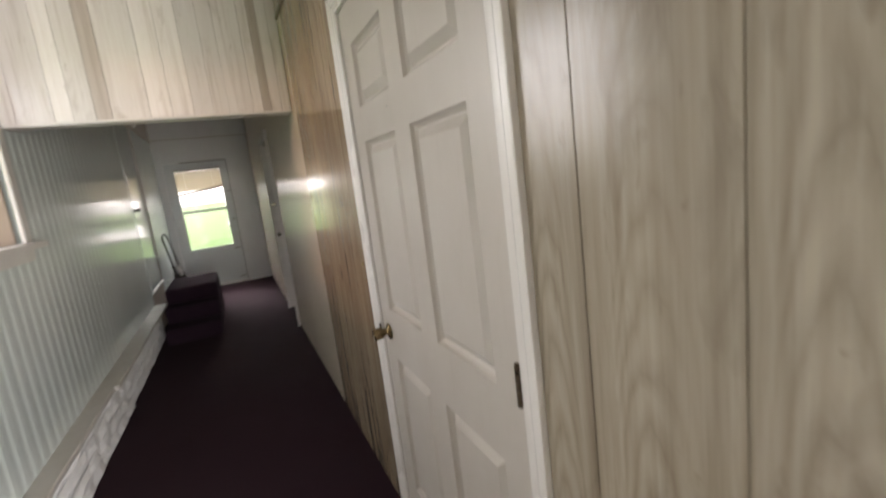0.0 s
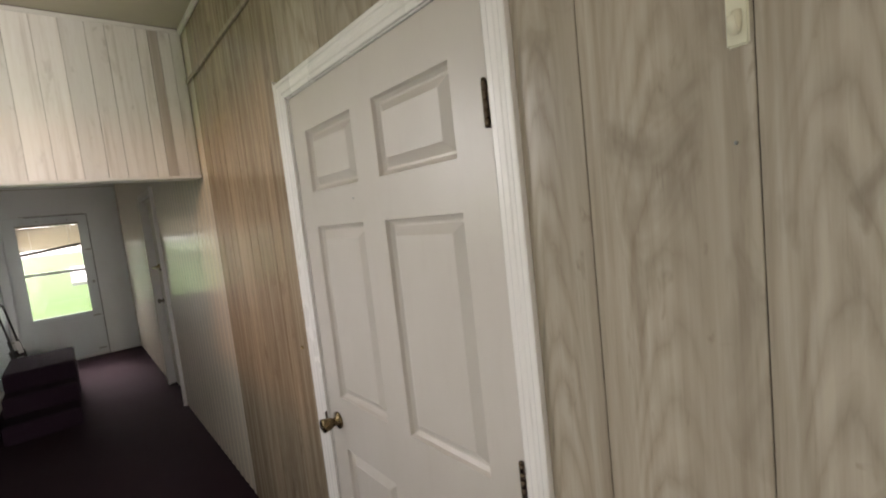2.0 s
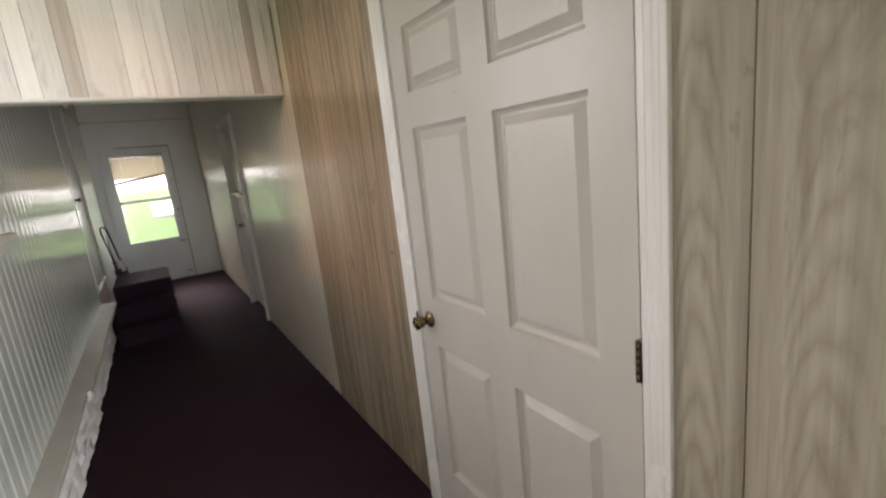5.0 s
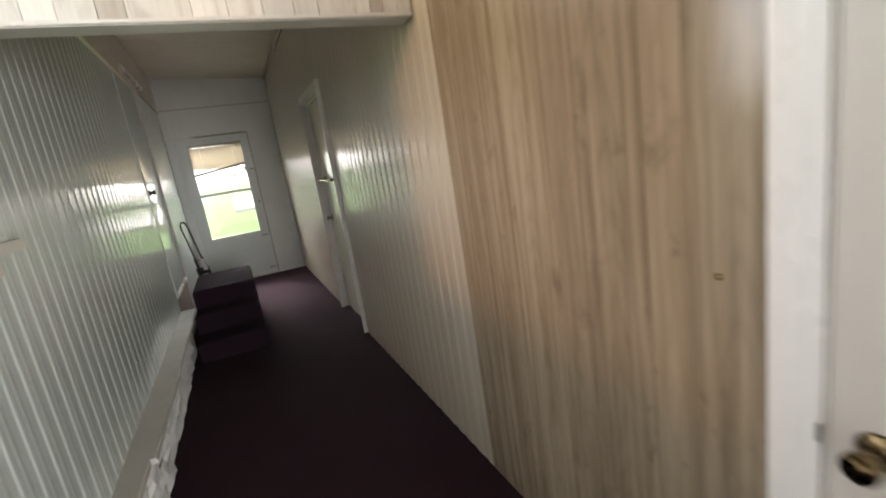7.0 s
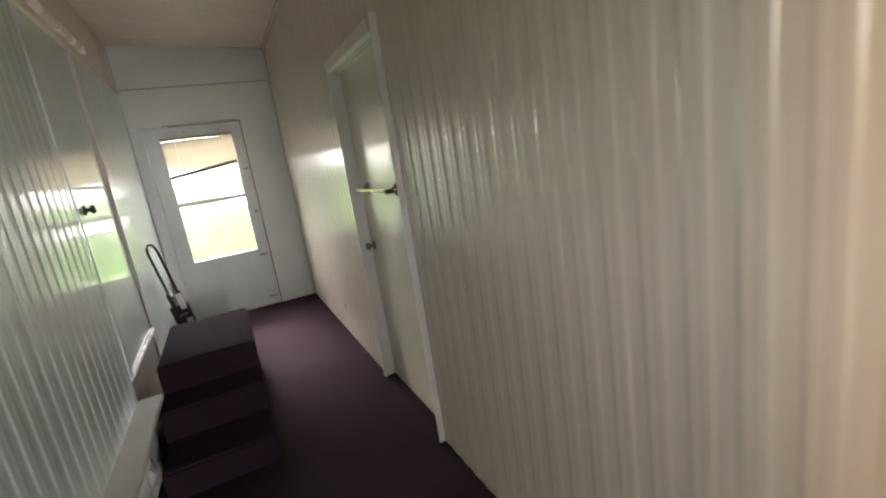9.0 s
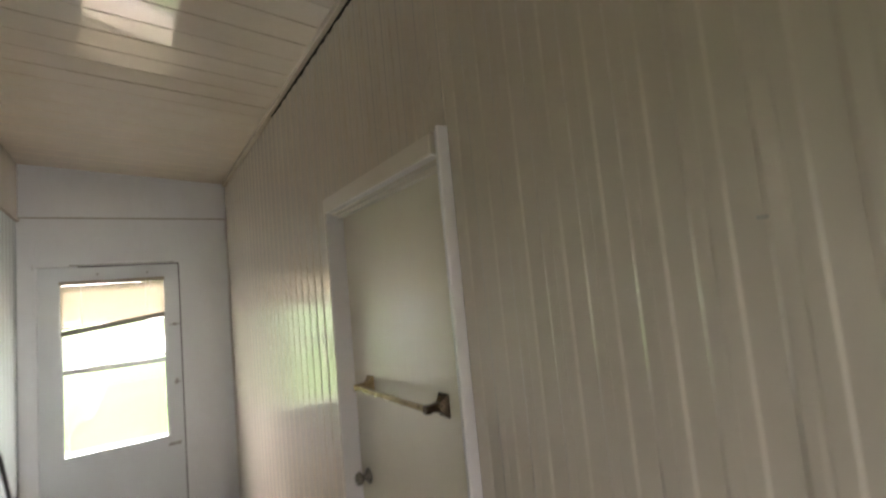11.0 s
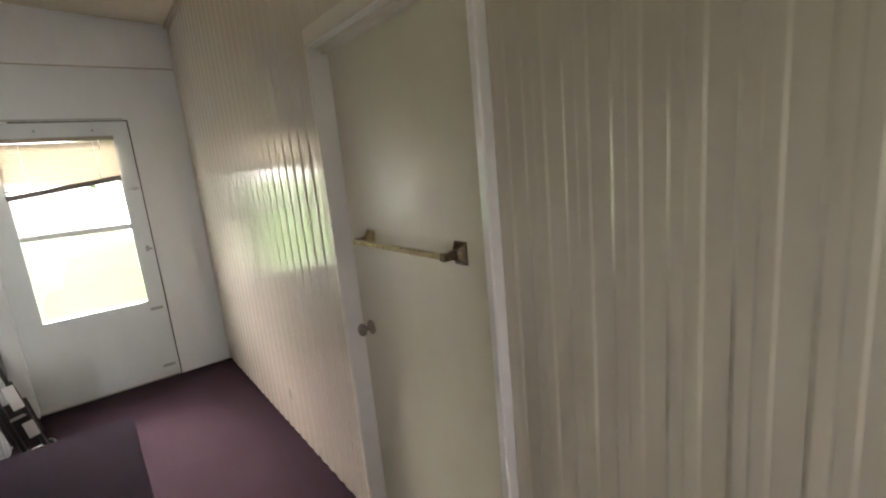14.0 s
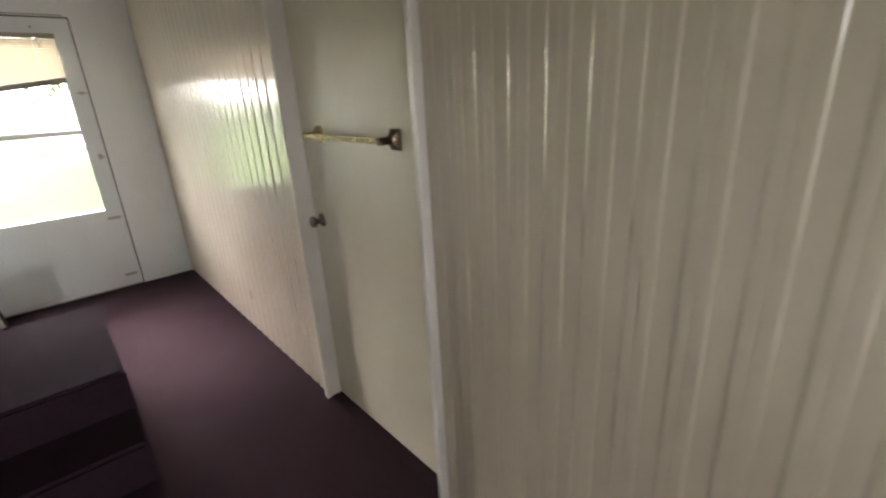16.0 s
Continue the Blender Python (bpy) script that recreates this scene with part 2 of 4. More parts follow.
BLACK, *_ = material("black_enamel", (0.025, 0.024, 0.022), 0.35)
GREYSTEEL, *_ = material("grey_steel", (0.42, 0.42, 0.40), 0.35, 0.9)


def metal(name, colour, rough):
    mat, nodes, links, bsdf = material(name, colour, rough, 1.0)
    n = noise_node(nodes, links, stretched(nodes, links, (1, 1, 1)), 60, 4)
    links.new(mixed(nodes, links, ranged(nodes, links, n, 0, 0.6, 0.45, 0.75), colour, tuple(c * 0.45 for c in colour)),
              bsdf.inputs["Base Color"])
    links.new(ranged(nodes, links, n, rough * 0.7, rough * 1.6, 0.3, 0.7), bsdf.inputs["Roughness"])
    return mat


BRASS = metal("aged_brass", (0.36, 0.27, 0.14), 0.26)
KNOB = metal("antique_brass", (0.20, 0.145, 0.075), 0.24)
NICKEL = metal("worn_nickel", (0.30, 0.27, 0.225), 0.28)
BRONZE = metal("dark_bronze", (0.13, 0.095, 0.065), 0.28)


def carpet_material(name, k, green, blue):
    """Low pile carpet, fibres lighter and darker, trodden patches."""
    mat, nodes, links, bsdf = material(name, (0.04, 0.02, 0.03), 0.95)
    fine = noise_node(nodes, links, stretched(nodes, links, (1, 1, 1)), 420, 3, 0.7)
    mid = noise_node(nodes, links, stretched(nodes, links, (1, 1, 1)), 34, 4, 0.6)
    large = noise_node(nodes, links, stretched(nodes, links, (1, 1, 1)), 2.2, 4, 0.6)
    col = ramp(nodes, links, fine, [(0.3, (0.017 * k, 0.0065 * green, 0.011 * blue)), (0.7, (0.043 * k, 0.023 * green, 0.031 * blue))])
    col = mixed(nodes, links, ranged(nodes, links, mid, 0, 0.5, 0.45, 0.75), col, (0.025 * k, 0.011 * green, 0.016 * blue))
    col = mixed(nodes, links, ranged(nodes, links, large, 0, 0.5, 0.45, 0.75), col, (0.037 * k, 0.022 * green, 0.028 * blue))
    links.new(col, bsdf.inputs["Base Color"])
    bsdf.inputs["Sheen Weight"].default_value = 0.02
    bsdf.inputs["Sheen Roughness"].default_value = 0.6
    bsdf.inputs["Specular IOR Level"].default_value = 0.03
    bumped(nodes, links, bsdf, fine, 0.8, 0.004)
    return mat


CARPET = carpet_material("maroon_carpet", 1.0, 1.0, 1.0)
# The same carpet, tinted bluer to stand for cool light on the risers.
STEP_CARPET = carpet_material("cool_lit_step_carpet", 1.0, 1.15, 1.25)


def glass_material():
    mat, nodes, links, bsdf = material("clear_glass", (0.97, 0.98, 0.97), 0.0)
    bsdf.inputs["Transmission Weight"].default_value = 1.0
    bsdf.inputs["IOR"].default_value = 1.45
    return mat


GLASS = glass_material()


def blind_material():
    mat, nodes, links, bsdf = material("tan_slat", (0.48, 0.43, 0.33), 0.45)
    tr = nodes.new("ShaderNodeBsdfTranslucent")
    tr.inputs["Color"].default_value = (0.22, 0.192, 0.138, 1)
    mix = nodes.new("ShaderNodeMixShader")
    mix.inputs["Fac"].default_value = 0.27
    links.new(bsdf.outputs[0], mix.inputs[1])
    links.new(tr.outputs[0], mix.inputs[2])
    links.new(mix.outputs[0], nodes["Material Output"].inputs["Surface"])
    return mat


BLIND = blind_material()
RAIL, *_ = material("rail_grey", (0.24, 0.22, 0.19), 0.5)


def lawn_material():
    mat, nodes, links, bsdf = material("lawn", (0.09, 0.16, 0.035), 0.9)
    a = noise_node(nodes, links, stretched(nodes, links, (1, 1, 1)), 0.5, 6, 0.6)
    b = noise_node(nodes, links, stretched(nodes, links, (1, 1, 1)), 22, 4, 0.7)
    col = ramp(nodes, links, a, [(0.3, (0.080, 0.140, 0.034)), (0.6, (0.090, 0.150, 0.040)), (0.8, (0.110, 0.140, 0.055))])
    col = mixed(nodes, links, ranged(nodes, links, b, 0, 0.6, 0.4, 0.8), col, (0.045, 0.085, 0.022))
    links.new(col, bsdf.inputs["Base Color"])
    bsdf.inputs["Specular IOR Level"].default_value = 0.05
    return mat


LAWN = lawn_material()

# ---- floor and ceilings ----
slab = boxed(XL - 0.15, 0.15, Y0 - 0.15, YE + 0.12, -0.12, 0.0)
box(slab, 0.15, 1.85, Y0 - 0.15, YN + 0.12, -0.12, 0.0)
floor = part("floor", slab, CARPET)
tagged(floor, "dark maroon low-pile carpet over the whole passage floor", "floor", kind="structure")


def ceiling_z(x):
    return 2.81 - 0.06 * x


def plank_ceiling():
    """Painted boards laid across the passage, the joints open a little."""
    bm = bmesh.new()
    y, rng = YH + 0.05, random.Random(4)
    while y < YE:
        w = 0.150 + rng.uniform(-0.006, 0.006)
        drop = rng.uniform(0, 0.0025)
        y1 = min(y + w, YE + 0.02)
        b0 = 0.0022
        prof = [(y, 0.007), (y + b0, 0.0), (y + b0 * 2.2, -0.001), (y1 - b0 * 2.2, -0.001), (y1 - b0, 0.0), (y1, 0.007)]
        rows = [[bm.verts.new((x, yy, ceiling_z(x) + dz - drop)) for yy, dz in prof] for x in (0.02, -0.35, -0.7, -1.05, XL - 0.06)]
        for a, b in zip(rows, rows[1:]):
            for k in range(len(prof) - 1):
                bm.faces.new((a[k], b[k], b[k + 1], a[k + 1]))
        y = y1
    return bm


ceiling_1 = part("ceiling_1", plank_ceiling(), CREAM)
tagged(ceiling_1, "glossy cream painted board ceiling, slightly sloping", "ceiling", kind="structure")
roof = part("roof", boxed(XL - 0.2, 0.2, YH + 0.02, YE + 0.12, 2.93, 3.03), DARK)
tagged(roof, "plain roof deck over the passage", "roof", kind="structure")
slab = boxed(XL - 0.2, 0.15, Y0 - 0.12, YH - 0.008, 2.775, 2.93)
box(slab, 0.15, 1.85, Y0 - 0.12, YN + 0.12, 2.775, 2.93)
ceiling_2 = part("ceiling_2", slab, PLASTER)
tagged(ceiling_2, "plain tan ceiling of the entry space", "ceiling", kind="structure")


# ---- east wall: core, panelling, ribbed sheets ----
A0, A1, AT = 0.152, 1.126, 2.045      # six-panel door opening
B0, B1, BT = 4.497, 5.34, 2.025        # flat door opening
YS = 2.375                            # where panelling meets the ribbed sheets


def east_core():
    bm = bmesh.new()
    for y0, y1, z0, z1 in ((YN, A0, -0.1, 2.93), (A0, A1, AT, 2.93), (A1, B0, -0.1, 2.93), (B0, B1, BT, 2.93), (B1, YE + 0.1, -0.1, 2.93)):
        box(bm, 0.014, 0.16, y0, y1, z0, z1)
    return bm


wall_east = part("wall_east", east_core(), BACKING)
tagged(wall_east, "long wall of taupe panelling and white ribbed sheets", "wall", kind="structure")


def rib_outline(y0, y1, x_face, side, phase=0.0, wobble=0.0003, depth=0.0045):
    """A ribbed sheet seen from above: flat bands between low double beads with sloping flanks."""
    pitch = 0.1016
    ease = [(k / 8, (k / 8) ** 2 * (3 - k / 4)) for k in range(9)]
    shape = [(0.0, 0.0), (0.012, 0.0)] + [(0.026 + 0.010 * u, h) for u, h in ease] + [(0.0545, 1.0), (0.0555, 0.97), (0.0580, 0.70), (0.0625, 0.70), (0.066, 0.97), (0.068, 1.0)]
    shape += [(0.080, 1.0), (0.0805, 0.991), (0.081, 0.963), (0.083, 0.795), (0.085, 0.595), (0.087, 0.363), (0.089, 0.099), (0.08975, 0.027), (0.0905, 0.0)]
    rng = random.Random(11)
    out, n = [(x_face, y0)], int((y0 - phase) // pitch) - 1
    while n * pitch + phase < y1:
        tilt = rng.uniform(-wobble, wobble)
        for dy, h in shape:
            y = n * pitch + phase + dy
            if y0 < y < y1:
                out.append((x_face + side * (h * depth + tilt * dy / pitch), y))
        n += 1
    out.append((x_face, y1))
    return out


def ribbed(name, y0, y1, z0, z1, x_face, side, parent, mat, phase=0.0):
    bm = swept(rib_outline(y0, y1, x_face, side, phase, depth=0.00375 if side < 0 else 0.0027), z0, z1, 8)
    for v in bm.verts:
        v.co.x += 0.0011 * noise.noise(Vector((v.co.y * 1.7, v.co.z * 1.1, 3.0)))
    if side < 0:
        bmesh.ops.reverse_faces(bm, faces=bm.faces)
    ob = part(name, bm, mat, parent)
    return ob


ZR = 2.770
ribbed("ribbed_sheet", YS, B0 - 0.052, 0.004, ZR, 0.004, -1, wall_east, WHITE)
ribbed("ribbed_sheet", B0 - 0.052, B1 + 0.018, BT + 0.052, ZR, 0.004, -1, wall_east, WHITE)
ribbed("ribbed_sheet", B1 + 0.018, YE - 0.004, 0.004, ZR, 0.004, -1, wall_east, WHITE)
trim = part("trim", boxed(-0.022, 0.012, YH + 0.05, YE - 0.006, 2.780, 2.816, 0.002), CREAM)
tagged(trim, "thin cream strip along the ceiling edge", "trim", kind="structure")


def ragged_gap():
    """A dark strip with an uneven edge for the shade in the joint between the sheets and the ceiling strip."""
    bm = bmesh.new()
    rows = []
    for k in range(150):
        y = YH + 0.12 + 0.024 * k
        low = 2.772 - 0.007 * (0.5 + noise.noise(Vector((y * 9, 1.0, 2.0)))) - 0.003 * (k % 7 == 3)
        rows.append([bm.verts.new((x, y, z)) for x, z in ((0.004, low), (-0.0022, low), (-0.0022, 2.7795), (0.004, 2.7795))])
    for a, b in zip(rows, rows[1:]):
        for i in range(3):
            bm.faces.new((a[i], b[i], b[i + 1], a[i + 1]))
    return bm


part("gap", ragged_gap(), DARK, wall_east, "dark ragged strip for the shaded joint under the ceiling")


def wood_panels():
    """Boards of random width between the printed grooves; the door opening is left free."""
    cuts = [YN, -0.66, -0.46, -0.285, -0.045, 0.28, 0.52, 0.83, 1.06,
            1.36, 1.46, 1.66, 1.77, 1.98, 2.08, 2.24, YS]
    for a, b in zip(cuts, cuts[1:]):
        for y0, y1, z0, z1 in ((a, min(b, A0 - 0.03), 0.004, 2.77), (max(a, A1 + 0.03), b, 0.004, 2.77), (max(a, A0 - 0.03), min(b, A1 + 0.03), AT + 0.03, 2.77)):
            if y1 - y0 > 0.004:
                part("panel", boxed(0.0, 0.012, y0 + 0.0007, y1 - 0.0007, z0, z1, 0.001), WOOD_WARM if y0 > A1 else WOOD, wall_east)


wood_panels()
batten = part("trim", boxed(-0.012, -0.001, YN, YH - 0.01, 2.468, 2.492, 0.003), WOOD)
tagged(batten, "narrow wood batten along the upper panelling", "trim", kind="structure")
cove = part("trim", boxed(-0.02, -0.001, YN, YH - 0.01, 2.742, 2.774, 0.006), CASING)
tagged(cove, "pale moulding below the entry ceiling", "trim", kind="structure")

# ---- hanging partition ----
wall_header = part("wall_header", boxed(XL - 0.02, -0.003, YH + 0.014, YH + 0.085, 1.945, 2.92), BACKING)
tagged(wall_header, "hanging partition of pale wood panelling above the passage", "wall", kind="structure")
hc = [-1.44, -1.36, -1.20, -1.12, -1.02, -0.945, -0.765, -0.658, -0.548, -0.444, -0.36, -0.223, -0.168, -0.119, -0.060, -0.004]
for a, b in zip(hc, hc[1:]):
    part("panel", boxed(a + 0.0008, b - 0.0008, YH, YH + 0.012, 1.945, 2.76, 0.0012), WOOD_T if abs(a + 0.168) < 0.01 or abs(a + 1.02) < 0.01 else WOOD_H, wall_header)
part("back_sheet", boxed(XL + 0.002, -0.012, YH + 0.087, YH + 0.092, 1.945, 2.80), WHITE, wall_header)
for z0, z1, y0 in ((1.934, 1.948, YH - 0.005), (2.748, 2.772, YH - 0.010)):
    ob = part("trim", boxed(XL + 0.004, -0.004, y0, YH - 0.001, z0, z1, 0.004), CASING)
    tagged(ob, "thin white moulding on the hanging partition", "trim", kind="structure")
ob = part("trim", boxed(XL + 0.004, -0.012, YH - 0.004, YH + 0.092, 1.929, 1.9335, 0.001), LEDGE)
tagged(ob, "white cap under the hanging partition", "trim", kind="structure")

# ---- west wall ----
D0, D1, DZ, DT = 5.46, 6.30, 0.50, 2.50    # raised door
W0, W1, WZ0, WZ1 = 1.25, 2.33, 1.355, 2.35  # window


def west_core():
    bm = bmesh.new()
    for y0, y1, z0, z1 in ((Y0, W0, -0.1, 2.95), (W0, W1, -0.1, WZ0), (W0, W1, WZ1, 2.95), (W1, D0, -0.1, 2.95), (D0, D1, -0.1, DZ),
                           (D0, D1, DT, 2.95), (D1, YE + 0.1, -0.1, 2.95)):
        box(bm, XL - 0.16, XL - 0.012, y0, y1, z0, z1)
    return bm


wall_west = part("wall_west", west_core(), BACKING)
tagged(wall_west, "long wall of grey-white ribbed sheets above a stone base", "wall", kind="structure")
LZ = 0.365
ribbed("ribbed_sheet", Y0, W0, LZ, 2.77, XL - 0.004, 1, wall_west, WHITE_W)
ribbed("ribbed_sheet", W0, W1, LZ, WZ0, XL - 0.004, 1, wall_west, WHITE_W)
ribbed("ribbed_sheet", W0, W1, WZ1, 2.77, XL - 0.004, 1, wall_west, WHITE_W)
ribbed("ribbed_sheet", W1, D0 - 0.07, LZ, 2.455, XL - 0.004, 1, wall_west, WHITE_W)
ribbed("ribbed_sheet", D1 + 0.03, YE - 0.004, 0.02, 2.455, XL - 0.004, 1, wall_west, WHITE_W)
part("upper_board", boxed(XL - 0.010, XL + 0.010, YH + 0.10, YE - 0.004, 2.462, 2.888, 0.002), CREAM, wall_west, "plain cream board above the ribbed sheets")
ob = part("trim", boxed(XL - 0.003, XL + 0.022, YH + 0.10, YE - 0.006, 2.447, 2.470, 0.003), CREAM)
tagged(ob, "thin cream strip over the ribbed sheets", "trim", kind="structure")


def ledge(y0, y1, reach, seed):
    """A worn board: its front edge wanders a little."""
    bm, rng = bmesh.new(), random.Random(seed)
    rows = []
    n = int((y1 - y0) / 0.11)
    for k in range(n + 1):
        y, w = y0 + (y1 - y0) * k / n, XL + reach + rng.uniform(-0.003, 0.003)
        rows.append([bm.verts.new(p) for p in ((XL - 0.005, y, LZ), (w - 0.006, y, LZ), (w, y, LZ - 0.006), (w - 0.002, y, LZ - 0.027), (XL - 0.005, y, LZ - 0.03))])
    for a, b in zip(rows, rows[1:]):
        for i in range(4):
            bm.faces.new((a[i], a[i + 1], b[i + 1], b[i]))
    bm.faces.new(rows[0])
    bm.faces.new(rows[-1])
    bmesh.ops.recalc_face_normals(bm, faces=bm.faces)
    return bm


for y0, y1, reach, seed in ((Y0, 2.838, 0.098, 3), (2.842, D0 - 0.09, 0.122, 4)):
    ob = part("trim", ledge(y0, y1, reach, seed), LEDGE)
    tagged(ob, "worn grey painted board ledge along the stone base", "ledge", kind="structure")

# ---- stone base under the ledge ----
stone_base = part("stone_base", boxed(XL - 0.01, XL + 0.04, Y0, 5.34, 0.002, LZ - 0.031), STONE)
tagged(stone_base, "whitewashed rough stone base below a grey ledge", "wall base", kind="structure")


def stone(seed, w, h):
    """One rough-faced stone, its front swollen and uneven."""
    rng = random.Random(seed)
    bm = bmesh.new()
    n, m = 5, 4
    rows = []
    for j in range(m):
        row = []
        for i in range(n):
            u, v = i / (n - 1), j / (m - 1)
            edge = min(u, 1 - u, v, 1 - v)
            out = 0.0 if edge == 0 else 0.014 + rng.uniform(-0.006, 0.010)
            row.append(bm.verts.new((out, (u - 0.5) * w + rng.uniform(-0.004, 0.004), v * h + rng.uniform(-0.003, 0.003))))
        rows.append(row)
    for j in range(m - 1):
        for i in range(n - 1):
            bm.faces.new((rows[j][i], rows[j][i + 1], rows[j + 1][i + 1], rows[j + 1][i]))
    mesh = bpy.data.meshes.new("stone")
    bm.to_mesh(mesh)
    bm.free()
    mesh.materials.append(STONE)
    return mesh


def lay_stones():
    """Four low courses of split stone, no two fronts in one plane."""
    rng = random.Random(21)
    meshes = [(w, stone(k, w, 0.078)) for k, w in enumerate((0.17, 0.24, 0.13, 0.31, 0.20, 0.27))]
    for course in range(4):
        y = 0.9 - 0.07 * course
        while y < 5.0:
            w, mesh = meshes[rng.randrange(6)]
            ob = new("stone", mesh)
            ob.parent = stone_base
            ob.location = (XL + 0.036 + rng.uniform(0, 0.016), y + w / 2, 0.004 + course * 0.0815)
            y += w + 0.005


lay_stones()

# ---- end wall ----
C0, C1, CT = -1.318, -0.392, 2.095         # glazed door with its stiles


def end_core():
    bm = bmesh.new()
    for x0, x1, z0, z1 in ((XL - 0.15, C0 - 0.004, -0.1, 2.93), (C0 - 0.004, C1 + 0.004, CT + 0.004, 2.93), (C1 + 0.004, 0.014, -0.1, 2.93)):
        box(bm, x0, x1, YE, YE + 0.11, z0, z1)
    return bm


wall_north = part("wall_north", end_core(), END_WHITE)
tagged(wall_north, "white painted end wall around a glazed door", "wall", kind="structure")
part("upper_board", boxed(XL + 0.012, -0.008, YE - 0.016, YE - 0.001, 2.485, 2.80, 0.003), END_WHITE, wall_north)
# Grey strip draws the shade line under the upper board's edge.
part("seam", boxed(XL + 0.012, -0.012, YE - 0.009, YE - 0.001, 2.475, 2.4842, 0.001), SCUFF_SEAM, wall_north, "grey strip for the shaded joint under the upper board")
ob = part("trim", boxed(-0.010, -0.0015, YE - 0.012, YE - 0.001, 0.004, 2.483, 0.002), CASING)
tagged(ob, "narrow corner strip of the end wall", "trim", kind="structure")
ob = part("trim", boxed(XL + 0.004, C0 - 0.012, YE - 0.03, YE - 0.001, 0.004, 2.30, 0.005), END_WHITE)
tagged(ob, "white board beside the glazed door", "trim", kind="structure")

# ---- near end wall ----
def south_core():
    bm = bmesh.new()
    for x0, x1, z0, z1 in ((XL - 0.15, -0.05, -0.1, 2.93), (-0.05, 0.95, -0.1, 0.38), (-0.05, 0.95, 1.9, 2.93), (0.95, 1.8, -0.1, 2.93)):
        box(bm, x0, x1, Y0 - 0.12, Y0, z0, z1)
    return bm


wall_south = part("wall_south", south_core(), PLASTER)
tagged(wall_south, "plain tan wall with a window behind the entry", "wall", kind="structure")
# Unseen walls: the entry is widened eastwards so south light reaches the west wall.
wall_side = part("wall_side", boxed(1.70, 1.82, Y0 - 0.004, YN + 0.10, -0.1, 2.93), PLASTER)
tagged(wall_side, "unseen tan side wall of the added entry widening", "wall", kind="structure")
wall_return = part("wall_return", boxed(0.162, 1.698, YN, YN + 0.10, -0.1, 2.93), PLASTER)
tagged(wall_return, "unseen tan return wall of the added entry widening", "wall", kind="structure")

# ---- six-panel door ----
def moulded_slab():
    """A hollow-core door face with six sunken and raised panels."""
    y0, y1, z0, z1 = A0 + 0.0095, A1 - 0.004, 0.012, AT - 0.006
    x = 0.004
    cols = ((0.270, 0.588), (0.706, 1.020))
    rows = ((0.215, 0.776), (0.968, 1.584), (1.702, 1.910))
    ys = sorted({y0, y1, *[v for c in cols for v in c]})
    zs = sorted({z0, z1, *[v for r in rows for v in r]})
    bm = bmesh.new()
    grid = {(y, z): bm.verts.new((x, y, z)) for y in ys for z in zs}
    for a, b in zip(ys, ys[1:]):
        for c, d in zip(zs, zs[1:]):
            if (a, b) in cols and (c, d) in rows:
                loops = [[grid[a, c], grid[b, c], grid[b, d], grid[a, d]]]
                for inset, depth in ((0.005, 0.011), (0.014, 0.0185), (0.020, 0.0185), (0.045, 0.0030)):
                    loops.append([bm.verts.new((x + depth, yy, zz)) for yy, zz in
                                  ((a + inset, c + inset), (b - inset, c + inset), (b - inset, d - inset), (a + inset, d - inset))])
                for p, q in zip(loops, loops[1:]):
                    for k in range(4):
                        bm.faces.new((p[k], q[k], q[(k + 1) % 4], p[(k + 1) % 4]))
                bm.faces.new(loops[-1][::-1])
            else:
                bm.faces.new((grid[a, c], grid[a, d], grid[b, d], grid[b, c]))
    box(bm, x + 0.024, x + 0.042, y0, y1, z0, z1)
    for y_a, y_b, z_a, z_b in ((y0, y0 + 0.002, z0, z1), (y1 - 0.002, y1, z0, z1), (y0, y1, z1 - 0.002, z1), (y0, y1, z0, z0 + 0.002)):
        box(bm, x + 0.0005, x + 0.025, y_a, y_b, z_a, z_b)
    return bm


def casing_profile(width, thick):
    """Colonial casing across its width: thin inside, stepped, thick outside."""
    return ((0.0, 0.0), (0.0, thick * 0.45), (width * 0.06, thick * 0.55), (width * 0.24, thick * 0.58), (width * 0.30, thick * 0.74),
            (width * 0.50, thick * 0.72), (width * 0.60, thick * 0.86), (width * 0.74, thick * 0.84), (width * 0.80, thick), (width * 0.95, thick), (width, thick * 0.9), (width, 0.0))


def casing(y_in, z_top, side, width, thick, z_low=0.0, flat=False):
    """An upright casing board with its mitred top."""
    bm = bmesh.new()
    prof = casing_profile(width, thick) if not flat else ((0, 0), (0, thick), (width, thick), (width, 0))
    low = [bm.verts.new((-h, y_in + side * w, z_low)) for w, h in prof]
    top = [bm.verts.new((-h, y_in + side * w, z_top + w)) for w, h in prof]
    for k in range(len(prof) - 1):
        bm.faces.new((low[k], low[k + 1], top[k + 1], top[k]))
    bm.faces.new(low)
    bm.faces.new(top)
    bmesh.ops.recalc_face_normals(bm, faces=bm.faces)
    return bm


def head_casing(y0, y1, z_in, width, thick, flat=False):
    bm = bmesh.new()
    prof = casing_profile(width, thick) if not flat else ((0, 0), (0, thick), (width, thick), (width, 0))
    a = [bm.verts.new((-h, y0 - w, z_in + w)) for w, h in prof]
    b = [bm.verts.new((-h, y1 + w, z_in + w)) for w, h in prof]
    for k in range(len(prof) - 1):
        bm.faces.new((a[k], a[k + 1], b[k + 1], b[k]))
    bm.faces.new(a)
    bm.faces.new(b)
    bmesh.ops.recalc_face_normals(bm, faces=bm.faces)
    return bm


door_1 = thing("door_1", "closed off-white six-panel moulded door", "door", "structure", (0, A0, 0))


